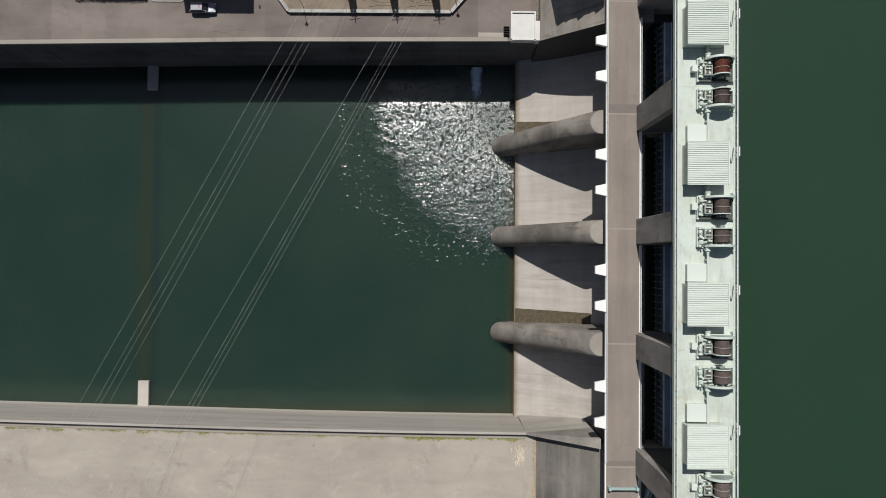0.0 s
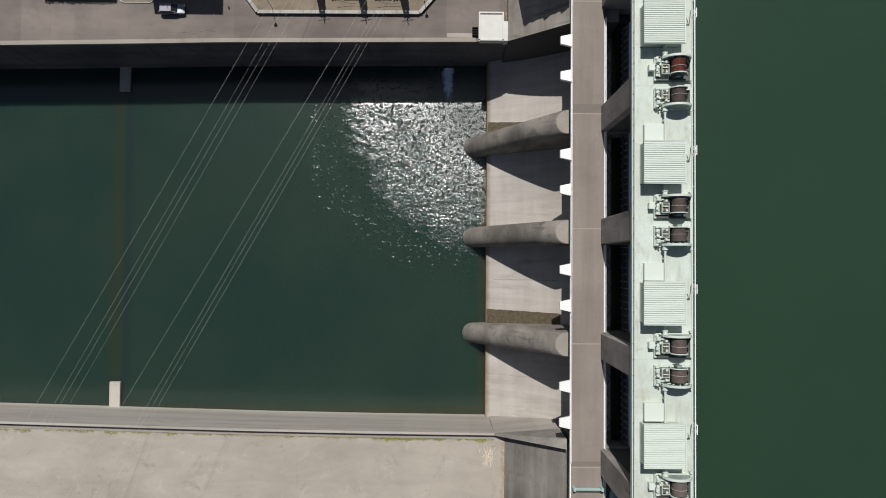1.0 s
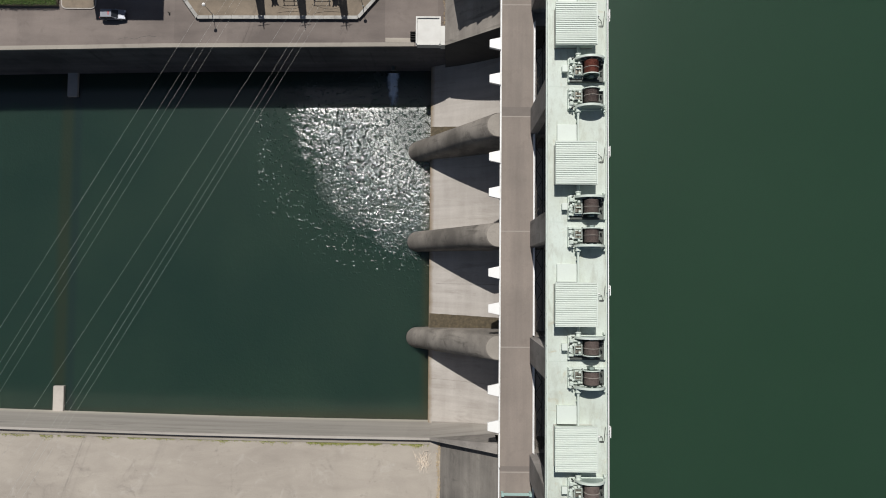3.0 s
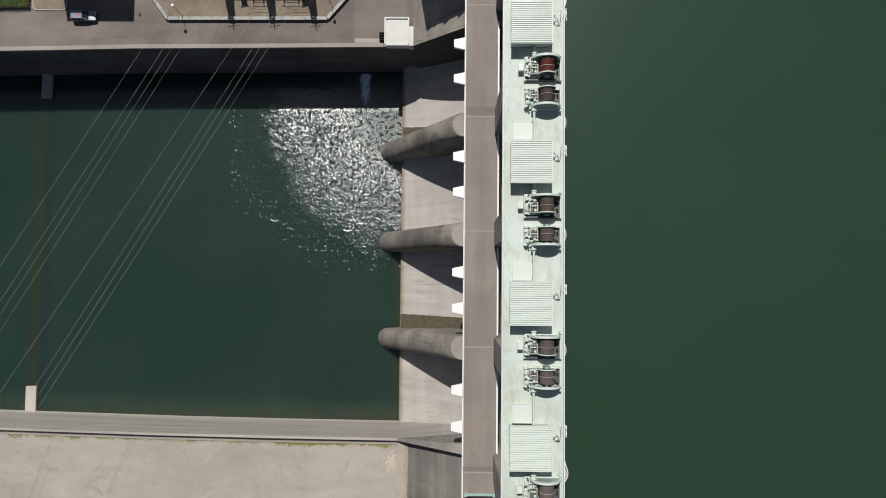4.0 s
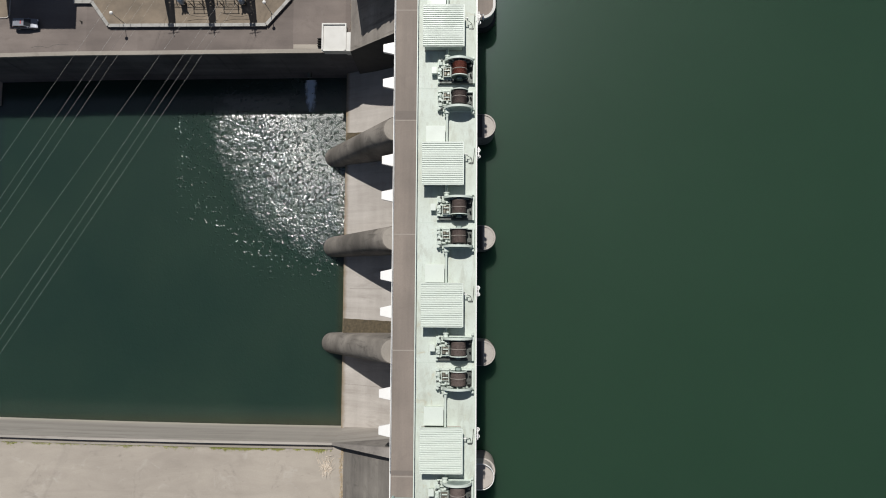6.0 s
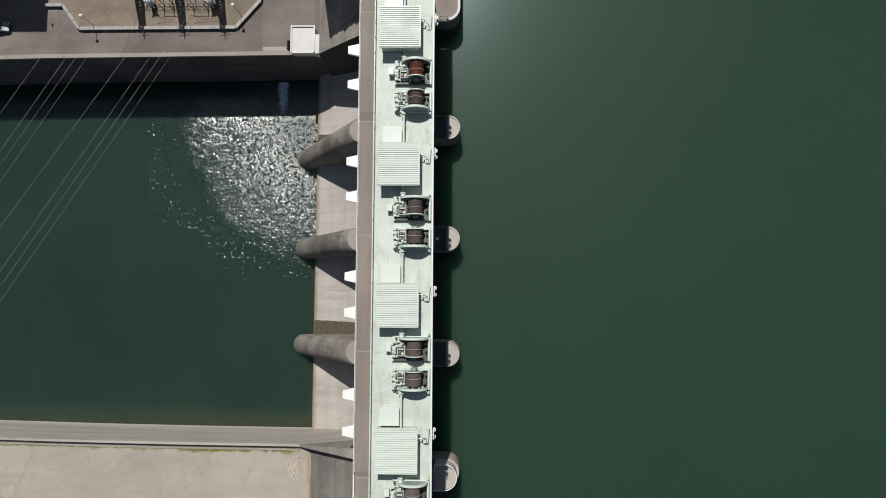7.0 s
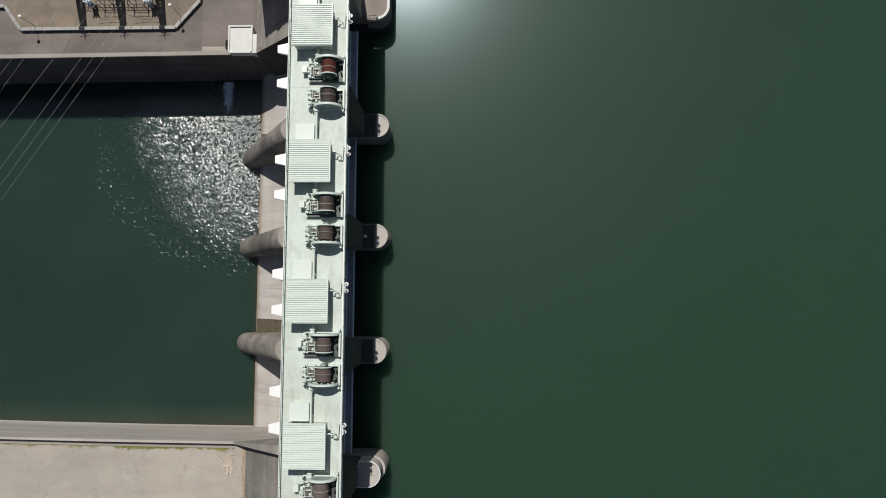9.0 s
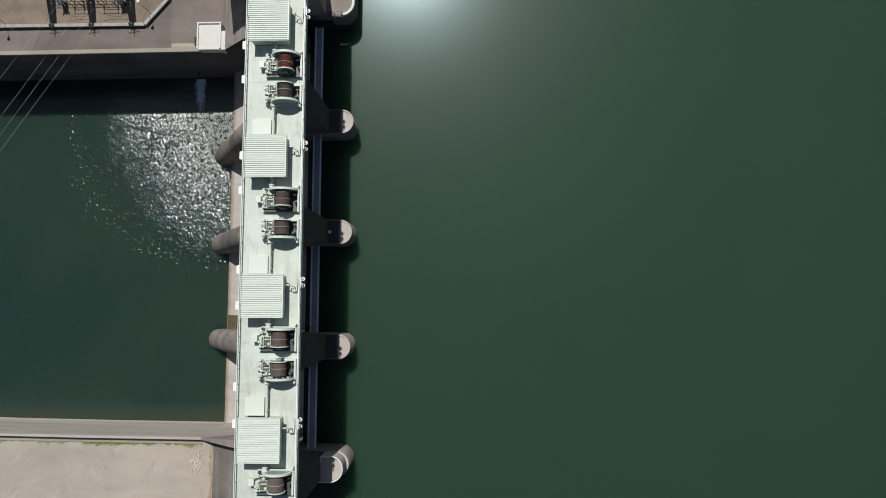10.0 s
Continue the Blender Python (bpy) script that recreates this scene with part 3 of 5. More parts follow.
for y in PIERS:
    tagged(pier(y, y > -20, skew=0.045 if y == -12.6 else 0.0), "" if y > -20 else "weathered concrete bank pier with a round upstream nose")

# ---- gates between the piers ----


def gate(y):
    ob = thing("spillway_gate", "grey-blue steel roller gate with ribs, in shade", "gate", "spillway gates", (0, y, 0))
    h = BAY / 2 - 2.0
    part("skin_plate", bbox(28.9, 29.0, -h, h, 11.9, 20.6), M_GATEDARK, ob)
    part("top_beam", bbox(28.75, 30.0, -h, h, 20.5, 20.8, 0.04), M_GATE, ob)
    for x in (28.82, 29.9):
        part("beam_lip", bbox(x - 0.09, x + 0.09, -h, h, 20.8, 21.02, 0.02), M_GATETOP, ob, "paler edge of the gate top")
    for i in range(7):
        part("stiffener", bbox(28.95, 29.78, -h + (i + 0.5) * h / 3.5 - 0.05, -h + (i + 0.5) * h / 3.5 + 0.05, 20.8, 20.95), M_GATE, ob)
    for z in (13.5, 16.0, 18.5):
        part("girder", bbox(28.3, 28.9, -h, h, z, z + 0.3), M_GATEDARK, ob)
    k = 12
    rib = mesh_of("rib", bbox(28.5, 28.9, -0.06, 0.06, 15.6, 20.6), M_GATE)
    for i in range(k + 1):
        r = new("rib", rib)
        r.parent, r.location = ob, (0, -h + 0.3 + i * (2 * h - 0.6) / k, 0)
    return ob


for y in (31.4, 13.85, -3.75, -21.4):
    gate(y)


def walkway(y):
    ob = thing("lattice_girder", "dark lattice girder between the piers below the bridge", "girder", "lattice girders", (0, y, 0))
    h = BAY / 2 - 1.85
    for x in (25.3, 26.3):
        part("chord", bbox(x - 0.06, x + 0.06, -h, h, 19.4, 19.55), M_DARKSTEEL, ob)
    k = 8
    for i in range(k):
        y0, y1 = -h + 2 * h * i / k, -h + 2 * h * (i + 1) / k
        bm = bmesh.new()
        xa, xb = (25.3, 26.3) if i % 2 else (26.3, 25.3)
        tube(bm, (xa, y0, 19.48), (xb, y1, 19.48), 0.05, 6)
        part("lacing_bar", bm, M_DARKSTEEL, ob)


for y in (31.4, 13.85, -3.75, -21.4):
    walkway(y)

# ---- bridge ----
bridge = thing("road_bridge", "narrow road bridge with brown asphalt deck and white rails", "bridge")
part("deck", bbox(19.55, 24.45, -70, 62, 22.05, 22.3), M_DECK, bridge, "brown worn asphalt deck")
for x in (20.3, 22.0, 23.7):
    part("girder", bbox(x - 0.3, x + 0.3, -70, 62, 21.5, 22.05), M_COLUMN, bridge)
part("kerb", bbox(19.3, 19.55, -30.2, 62, 21.9, 22.5, 0.02), M_WHITE, bridge, "white painted kerb")
part("kerb", bbox(19.3, 19.5, -70, -30.3, 21.9, 22.45, 0.02), M_WHITE, bridge, "white painted kerb")
for p in [40.2] + PIERS:
    y0, y1 = p - BAY + 2.1, p - 2.1
    part("kerb", bbox(24.45, 24.7, y0, y1, 21.9, 22.5, 0.02), M_WHITE, bridge, "white painted kerb")
for y in (40.9, 23.3, 5.5, -12.2, -31.0):
    part("expansion_joint", bbox(19.56, 24.44, y - 0.08, y + 0.08, 22.28, 22.306), M_JOINT, bridge, "pale joint strip across the deck")


part("repair_patch", bbox(19.62, 24.38, 23.42, 24.8, 22.28, 22.304), M_PATCH, bridge, "darker patched asphalt")
part("repair_patch", bbox(19.62, 24.38, -30.8, -30.1, 22.28, 22.304), M_PATCH, bridge, "darker patched asphalt")


def rail(name, x, y0, y1, z, h, mat, parent, step=2.0, w=0.03):
    ob = part(name, bbox(x - w, x + w, y0, y1, z + h - 0.05, z + h + 0.01), mat, parent)
    part("mid_rail", bbox(x - 0.02, x + 0.02, y0, y1, z + h * 0.5, z + h * 0.5 + 0.04), mat, ob)
    n = max(1, round((y1 - y0) / step))
    post = mesh_of("post", bbox(-0.03, 0.03, -0.03, 0.03, 0, h - 0.04), mat)
    for i in range(n + 1):
        p = new("post", post)
        p.parent, p.location = ob, (x, y0 + (y1 - y0) * i / n, z)
    return ob


rail("handrail", 19.42, -30.2, 50, 22.5, 0.55, M_WHITE, bridge)
for p in [40.2] + PIERS:
    rail("handrail", 24.62, p - BAY + 2.1, p - 2.1, 22.5, 0.55, M_WHITE, bridge)

# white trunnion brackets on the downstream side of the bridge
for c in (31.85, 14.2, -3.6, -21.4):
    for s in (2.75, -2.75):
        bm = bmesh.new()
        prism(bm, [(17.62, c + s - 0.6), (19.36, c + s - 0.98), (19.36, c + s + 0.98), (17.62, c + s + 0.6)], 22.2, 22.8)
        bmesh.ops.bevel(bm, geom=bm.edges[:], offset=0.04, segments=1, affect="EDGES")
        solid("bridge_bracket", bm, M_WHITE, "white wedge-shaped bracket fixed to the bridge edge", "bracket", group="bridge brackets")

# ---- barrier on the bridge ----
barrier = thing("bridge_barrier", "teal and white steel barrier gate across the bridge deck", "barrier")
for x in (19.9, 24.1):
    part("post", bbox(x - 0.2, x + 0.2, -34.3, -33.8, 22.3, 23.4, 0.03), M_TEAL, barrier)
for z in (22.6, 23.0, 23.35):
    part("bar", bbox(20.1, 23.9, -34.1, -33.98, z, z + 0.1), M_TEAL, barrier)

# ---- hoist deck ----
hoist_deck = thing("hoist_deck", "long pale green painted hoist deck on the piers", "deck")
part("slab", bbox(24.0, 31.7, -75, 49.5, 37.6, DECK, 0.05), M_GREENDECK, hoist_deck)
for x0, x1 in ((23.92, 24.16), (31.55, 31.77)):
    part("edge_kerb", bbox(x0, x1, -75, 49.5, 37.9, DECK + 0.14, 0.02), M_GREEN, hoist_deck)
for y in [p + 0.5 for p in PIERS] + [40.7]:
    part("joint", bbox(24.2, 31.5, y - 0.05, y + 0.05, DECK - 0.01, DECK + 0.012), M_WALLGREEN, hoist_deck, "dark joint line")
rail("handrail", 24.04, -60, 46, DECK + 0.14, 0.7, M_ROOF, hoist_deck, w=0.045)
rail("handrail", 31.7, -60, 46, DECK + 0.14, 0.7, M_WHITE, hoist_deck, w=0.06)


def hoist_house():
    ob = thing("hoist_house", "pale green hoist motor house with a ribbed sheet roof", "shed", "hoist houses")
    part("wall", bbox(-2.45, 2.35, -2.5, 2.5, 0, 1.95), M_WALLGREEN, ob, "pale green sheet wall")
    bm = bmesh.new()
    k, y0, pitch = 20, -2.7, 5.4 / 20
    prof = []
    for i in range(k):
        a = y0 + i * pitch
        prof += [(a, 2.05), (a + pitch * 0.3, 2.05), (a + pitch * 0.42, 2.155), (a + pitch * 0.88, 2.155)]
    prof.append((y0 + k * pitch, 2.05))
    lo = [[bm.verts.new((x, y, z)) for y, z in prof] for x in (-2.61, 2.5)]
    un = [[bm.verts.new((x, y, 1.93)) for y, z in prof] for x in (-2.61, 2.5)]
    for i in range(len(prof) - 1):
        bm.faces.new((lo[0][i], lo[1][i], lo[1][i + 1], lo[0][i + 1]))
        bm.faces.new((un[0][i + 1], un[1][i + 1], un[1][i], un[0][i]))
        bm.faces.new((un[0][i], lo[0][i], lo[0][i + 1], un[0][i + 1]))
        bm.faces.new((un[1][i + 1], lo[1][i + 1], lo[1][i], un[1][i]))
    part("roof", bm, M_ROOF, ob, "ribbed pale sheet roof")
    part("verge_trim", bbox(2.5, 2.66, -2.72, 2.72, 1.85, 2.21, 0.02), M_ROOF, ob)
    for y in (-2.74, 2.7):
        part("eave_trim", bbox(-2.61, 2.5, y, y + 0.05, 1.85, 2.15), M_ROOF, ob)
    part("vent", bbox(-0.9, -0.2, -2.53, -2.49, 1.25, 1.65), M_BLACK, ob, "dark louvred vent")
    bm = bmesh.new()
    tube(bm, (2.3, 1.35, 1.2), (3.05, 1.35, 1.2), 0.07, 8)
    tube(bm, (3.05, 1.35, 1.28), (3.05, 1.35, 0.7), 0.07, 8)
    part("vent_pipe", bm, M_WHITE, ob, "white bent vent pipe on the wall")
    bm = bmesh.new()
    tube(bm, (3.0, 1.3, 0.72), (3.6, 1.1, 0.1), 0.035, 6)
    tube(bm, (3.6, 1.1, 0.1), (3.8, 0.3, 0.05), 0.035, 6)
    part("conduit", bm, M_STEEL, ob, "thin dark conduit")
    part("plinth", bbox(-2.5, 2.4, -2.55, 2.55, 0, 0.12), M_JOINT, ob)
    return ob


HOUSES = [30.6, 12.88, -4.84, -22.56]
house = hoist_house()
house.location = (27.42, HOUSES[0], DECK)
for y in HOUSES[1:]:
    copy_thing(house, pose(27.42, y, DECK))


def half_case(bm, r0, r1, y0, y1, seg, x, z, foot):
    """An upright arch about the y axis with straight feet down to the bed."""
    rim = [(math.cos(math.pi * i / seg), math.sin(math.pi * i / seg)) for i in range(seg + 1)]
    rows = [[(x + r * c, z + r * h) for c, h in rim] for r in (r0, r1)]
    rows = [[(row[0][0], foot)] + row + [(row[-1][0], foot)] for row in rows]
    q = [[bm.verts.new((px, y, pz)) for (px, pz), y in ((i, y0), (o, y0), (o, y1), (i, y1))] for i, o in zip(*rows)]
    for a, b in zip(q, q[1:]):
        for k in range(4):
            bm.faces.new((a[k], a[(k + 1) % 4], b[(k + 1) % 4], b[k]))
    bm.faces.new(q[0])
    bm.faces.new(q[-1][::-1])


def half_disc(bm, r, y0, y1, seg, x, z, foot):
    out = [(x + r, foot)] + [(x + r * math.cos(math.pi * i / seg), z + r * math.sin(math.pi * i / seg)) for i in range(seg + 1)] + [(x - r, foot)]
    along_y(bm, out, y0, y1)


def hoist(name, s, rope, cabinet):
    """A rope drum hoist; s = 1 puts its gear case at +y."""
    ob = thing(name, "pale green gate hoist with a brown wire rope drum", "hoist", "gate hoists")

    def slab(label, x0, x1, y0, y1, z0, z1, bevel=0.0, mat=M_GREEN, parent=ob, text=""):
        ya, yb = sorted((y0 * s, y1 * s))
        return part(label, bbox(x0, x1, ya, yb, z0, z1, bevel), mat, parent, text)

    end = -1.72 if s > 0 else -1.3
    # bed frame round a dark tray that stands in for inner shade
    slab("shade_tray", -2.6, 1.95, end + 0.1, 1.15, 0, 0.06, mat=M_STEEL, text="dark tray standing in for shade inside the bed")
    slab("bed_beam", -2.75, -2.5, end, 1.3, 0, 0.5, 0.03)
    slab("bed_beam", 1.78, 2.04, end, 1.3, 0, 0.55, 0.03)
    # end beam turned from the sun is coloured dark for its shade
    slab("bed_beam", -2.5, 1.78, end, end + 0.26, 0, 0.5, 0.03, M_STEEL if s > 0 else M_GREEN)
    slab("bed_beam", -2.5, 1.78, 1.14, 1.4, 0, 0.3, 0.03)
    slab("bed_plate", -2.5, -0.95, -1.25, 1.12, 0.26, 0.34)
    # rope drum
    bm = bmesh.new()
    prof = [(-0.98 * s, 0.3)]
    k = 20
    for i in range(k):
        a = (-0.96 + 1.66 * i / k) * s
        prof += [(a, 0.87), (a + 0.042 * s, 0.93)]
    prof += [(0.72 * s, 0.87), (0.74 * s, 0.3)]
    lathe(bm, prof, 32, (0.08, 0, 1.2))
    drum = part("drum", bm, rope, ob, "brown greased wire rope on a drum", smooth=True)
    bm = bmesh.new()
    lathe(bm, [(-0.04, 0.9), (-0.03, 0.98), (0.03, 0.98), (0.04, 0.9)], 32, (0.08, -0.18 * s, 1.2))
    part("divider_ring", bm, M_JOINT, drum, "pale ring round the drum")
    bm = bmesh.new()
    ring(bm, 0.98, 1.12, -0.06, 0.06, 32, (0.08, -1.06 * s, 1.2))
    flange = part("flange", bm, M_GREEN, ob, "pale green drum flange")
    bm = bmesh.new()
    lathe(bm, [(-0.025, 0.99), (0.025, 0.99)], 28, (0.08, -1.06 * s, 1.2))
    part("flange_web", bm, M_CASEGREEN, flange, "dark green web plate")
    bm = bmesh.new()
    lathe(bm, [(-0.2, 0.14), (-0.2, 0.24), (0.1, 0.24)], 14, (0.08, -1.06 * s, 1.2))
    part("hub", bm, M_CASEGREEN, flange)
    slab("bearing_pedestal", -0.32, 0.48, -1.42, -1.14, 0.06, 1.28, 0.05, M_CASEGREEN)
    slab("bearing_cap", -0.2, 0.36, -1.44, -1.12, 1.28, 1.48, 0.06, M_PLATEGREEN)
    # spur gear in its arched case
    bm = bmesh.new()
    half_case(bm, 1.62, 1.88, 0.98 * s, 1.26 * s, 26, 0.0, 0.52, 0.05)
    case = part("gear_case", bm, M_GREEN, ob, "large arched pale green gear case", smooth=True)
    bm = bmesh.new()
    half_disc(bm, 1.56, 1.2 * s, 1.26 * s, 22, 0.0, 0.52, 0.05)
    part("case_plate", bm, M_PLATEGREEN, case, "mid-green gear case plate")
    bm = bmesh.new()
    half_disc(bm, 1.5, 1.0 * s, 1.12 * s, 22, 0.0, 0.52, 0.07)
    gear = part("spur_gear", bm, M_CASEGREEN, ob, "dark green toothed gear")
    teeth = mesh_of("tooth", bbox(-0.05, 0.05, -0.07, 0.07, -0.03, 0.05), M_STEEL)
    for i in range(23):
        a = math.pi * (i + 0.5) / 23
        t = new("tooth", teeth)
        t.parent = gear
        t.matrix_local = pose(1.5 * math.cos(a), 1.04 * s, 0.52 + 1.5 * math.sin(a), 0, 90 - math.degrees(a), 0)
    for i in range(5):
        a = math.pi * (i + 0.5) / 5
        bm = bmesh.new()
        tube(bm, (0, 0.95 * s, 0.62), (1.4 * math.cos(a), 0.95 * s, 0.52 + 1.4 * math.sin(a)), 0.09, 6)
        part("spoke", bm, M_WALLGREEN, gear)
    bm = bmesh.new()
    lathe(bm, [(-0.14, 0.12), (-0.12, 0.3), (0.12, 0.3), (0.14, 0.12)], 16, (0.08, 0.9 * s, 1.2))
    part("gear_hub", bm, M_GREEN, gear)
    # open brake frame over brown brake drums
    for x in (-1.98, -1.1):
        slab("brake_frame", x - 0.035, x + 0.035, -1.02, 0.26, 0.34, 1.12, 0.01)
    for y in (-1.02, 0.18):
        slab("brake_frame", -2.0, -1.08, y - 0.035, y + 0.035, 0.9, 1.1, 0.01, M_WALLGREEN)
    for x in (-1.76, -1.32):
        bm = bmesh.new()
        lathe(bm, [(-0.5, 0.1), (-0.48, 0.3), (-0.06, 0.3), (-0.04, 0.16), (0.04, 0.16), (0.06, 0.3), (0.4, 0.3), (0.42, 0.1)], 14, (x, -0.36 * s, 0.72))
        part("brake_drum", bm, M_BRASS, ob, "greasy brown brake drum", smooth=True)
    slab("brake_lever", -1.86, -1.2, -0.3, -0.16, 0.95, 1.16, 0.02)
    slab("brake_coil", -1.5, -1.2, -0.9, -0.62, 0.5, 1.12, 0.04)
    slab("brake_magnet", -1.62, -1.34, 0.32, 0.62, 0.34, 1.3, 0.04)
    slab("brake_magnet", -1.3, -1.0, 0.4, 0.66, 0.34, 1.05, 0.04, M_WALLGREEN)
    # pinion shaft between the brake and the drum
    bm = bmesh.new()
    tube(bm, (-0.98, -1.2 * s, 0.8), (-0.98, 1.1 * s, 0.8), 0.1, 10)
    part("pinion_shaft", bm, M_STEEL, ob)
    # motors, couplings and small fittings along the outer side
    bm = bmesh.new()
    lathe(bm, [(-0.34, 0.12), (-0.32, 0.24), (-0.12, 0.27), (0.22, 0.27), (0.3, 0.2), (0.34, 0.08)], 16, (-2.42, -0.55 * s, 0.72))
    motor = part("motor", bm, M_GREEN, ob, smooth=True)
    for i in range(5):
        bm = bmesh.new()
        ring(bm, 0.265, 0.3, -0.012, 0.012, 16, (-2.42, (-0.6 + 0.09 * i) * s, 0.72))
        part("cooling_fin", bm, M_WALLGREEN, motor)
    slab("terminal_box", -2.72, -2.46, -0.68, -0.42, 0.9, 1.12, 0.02)
    slab("reducer", -2.62, -2.12, 0.42, 0.98, 0.34, 0.98, 0.06)
    slab("reducer_lid", -2.56, -2.18, 0.5, 0.9, 0.98, 1.06, 0.02, M_WALLGREEN)
    slab("switch_box", -2.7, -2.3, -1.26, -0.96, 0.34, 0.92, 0.03)
    slab("limit_switch", -2.28, -2.06, -1.3, -1.04, 0.34, 0.7, 0.03, M_WALLGREEN)
    for x, y, r, h in ((-2.42, -0.05, 0.17, 0.95), (-2.18, 0.18, 0.12, 1.1), (-2.56, 0.24, 0.1, 0.85), (-2.2, -0.25, 0.09, 0.75), (-2.5, 1.12, 0.14, 0.9), (-2.2, 1.16, 0.1, 1.15)):
        bm = bmesh.new()
        lathe(bm, [(0.3, r), (h - 0.12, r), (h - 0.1, r * 1.25), (h - 0.02, r * 1.25), (h, r * 0.6)], 12, (x, y * s, 0), "Z")
        part("fitting", bm, M_GREEN if r > 0.11 else M_STEEL, ob)
    bm = bmesh.new()
    tube(bm, (-2.36, -1.2 * s, 0.62), (-2.36, 1.2 * s, 0.62), 0.05)
    part("drive_shaft", bm, M_STEEL, ob)
    bm = bmesh.new()
    tube(bm, (-2.1, 0.66 * s, 0.72), (-1.6, 0.66 * s, 0.72), 0.1, 10)
    part("cross_shaft", bm, M_GREEN, ob)
    # coupling of the line shaft
    bm = bmesh.new()
    lathe(bm, [(0.98 * s, 0.2), (1.0 * s, 0.4), (1.28 * s, 0.42), (1.32 * s, 0.32), (1.62 * s, 0.3), (1.66 * s, 0.38), (1.8 * s, 0.38), (1.84 * s, 0.2), (2.3 * s, 0.15)], 18, (-1.5, 0, 0.8))
    part("coupling", bm, M_GREEN, ob, "stepped pale green shaft coupling", smooth=True)
    slab("coupling_stand", -1.66, -1.34, 1.42, 1.6, 0, 0.55)
    slab("grease_pot", 1.42, 1.62, -0.6, -0.4, 0.06, 0.75, 0.04, M_STEEL)
    slab("rope_clamp", 1.2, 1.6, 0.35, 0.62, 0.06, 0.9, 0.04, M_STEEL)
    slab("end_switch", 1.72, 2.0, 1.45, 1.75, 0, 0.7, 0.03)
    if cabinet:
        part("control_box", bbox(-3.5, -2.88, -0.5, 0.3, 0.0, 0.85, 0.04), M_GREEN, ob, "small pale control box")
        part("control_lid", bbox(-3.54, -2.85, -0.54, 0.34, 0.85, 0.9, 0.02), M_ROOF, ob)
    return ob


ha = hoist("rope_hoist", 1, M_ROPE, True)
ha_red = hoist("rope_hoist", 1, M_ROPERED, True)
hb = hoist("rope_hoist", -1, M_ROPE, False)
ha_red.location = (29.4, HOUSES[0] - 5.27, DECK)
tagged(ha_red, "pale green gate hoist with a reddish wire rope drum")
ha.location = (29.4, HOUSES[1] - 5.27, DECK)
for y in HOUSES[2:]:
    copy_thing(ha, pose(29.4, y - 5.27, DECK))
hb.location = (29.4, HOUSES[1] + 8.49, DECK)
for y in HOUSES[2:]:
    copy_thing(hb, pose(29.4, y + 8.49, DECK))

for y in HOUSES:
    # line shafts to the hoists
    sh = thing("line_shaft", "pale green line shaft in a pipe cover on the hoist deck", "shaft", "line shafts")
    bm = bmesh.new()
    tube(bm, (27.9, y + 2.6, DECK + 0.8), (27.9, y + 6.25, DECK + 0.8), 0.14, 10)
    part("pipe", bm, M_GREEN, sh)
    for dy in (3.4, 5.6):
        part("stand", bbox(27.75, 28.05, y + dy - 0.1, y + dy + 0.1, DECK, DECK + 0.7), M_GREEN, sh)
    sh = thing("line_shaft", "pale green line shaft in a pipe cover on the hoist deck", "shaft", "line shafts")
    bm = bmesh.new()
    tube(bm, (27.9, y - 3.0, DECK + 0.8), (27.9, y - 2.5, DECK + 0.8), 0.2, 12)
    part("pipe", bm, M_GREEN, sh)
    part("stand", bbox(27.75, 28.05, y - 2.9, y - 2.75, DECK, DECK + 0.65), M_GREEN, sh)
    cb = thing("deck_cabinet", "low flat pale green steel cabinet on the hoist deck", "cabinet", "deck cabinets")
    part("body", bbox(25.3, 27.6, y + 2.85, y + 5.0, DECK, DECK + 0.9), M_GREEN, cb)
    part("lid", bbox(25.22, 27.68, y + 2.8, y + 5.08, DECK + 0.9, DECK + 0.96, 0.02), M_ROOF, cb, "flat pale lid")


def deck_lamp():
    ob = thing("floodlight", "twin round white floodlight hung from a bar outside the deck rail", "lamp", "deck floodlights")
    part("bar", bbox(0.08, 0.2, -0.62, 0.62, 0.74, 0.84, 0.02), M_WHITE, ob)
    part("arm", bbox(-0.3, 0.08, -0.03, 0.03, 0.76, 0.82), M_GALV, ob)
    part("stay", bbox(-0.16, -0.02, -0.09, 0.09, -0.5, -0.3, 0.01), M_GALV, ob)
    for y in (-0.42, 0.42):
        part("rod", bbox(0.11, 0.17, y - 0.03, y + 0.03, -0.1, 0.74), M_WHITE, ob)
        bm = bmesh.new()
        lathe(bm, [(-0.4, 0.12), (-0.33, 0.22), (-0.16, 0.27), (-0.1, 0.26), (-0.1, 0.2), (-0.13, 0.18)], 18, (0.16, y, 0), "Z")
        head = part("lamp_head", bm, M_WHITE, ob, "round white lamp head", smooth=True)
        bm = bmesh.new()
        lathe(bm, [(-0.16, 0.1), (-0.125, 0.17), (-0.115, 0.05)], 16, (0.16, y, 0), "Z")
        part("cover", bm, M_GALV, head, "grey cover in the lamp head")
    bm = bmesh.new()
    tube(bm, (0.14, -0.6, 0.74), (0.05, -0.95, -0.1), 0.03, 6)
    part("conduit", bm, M_GALV, ob)
    return ob


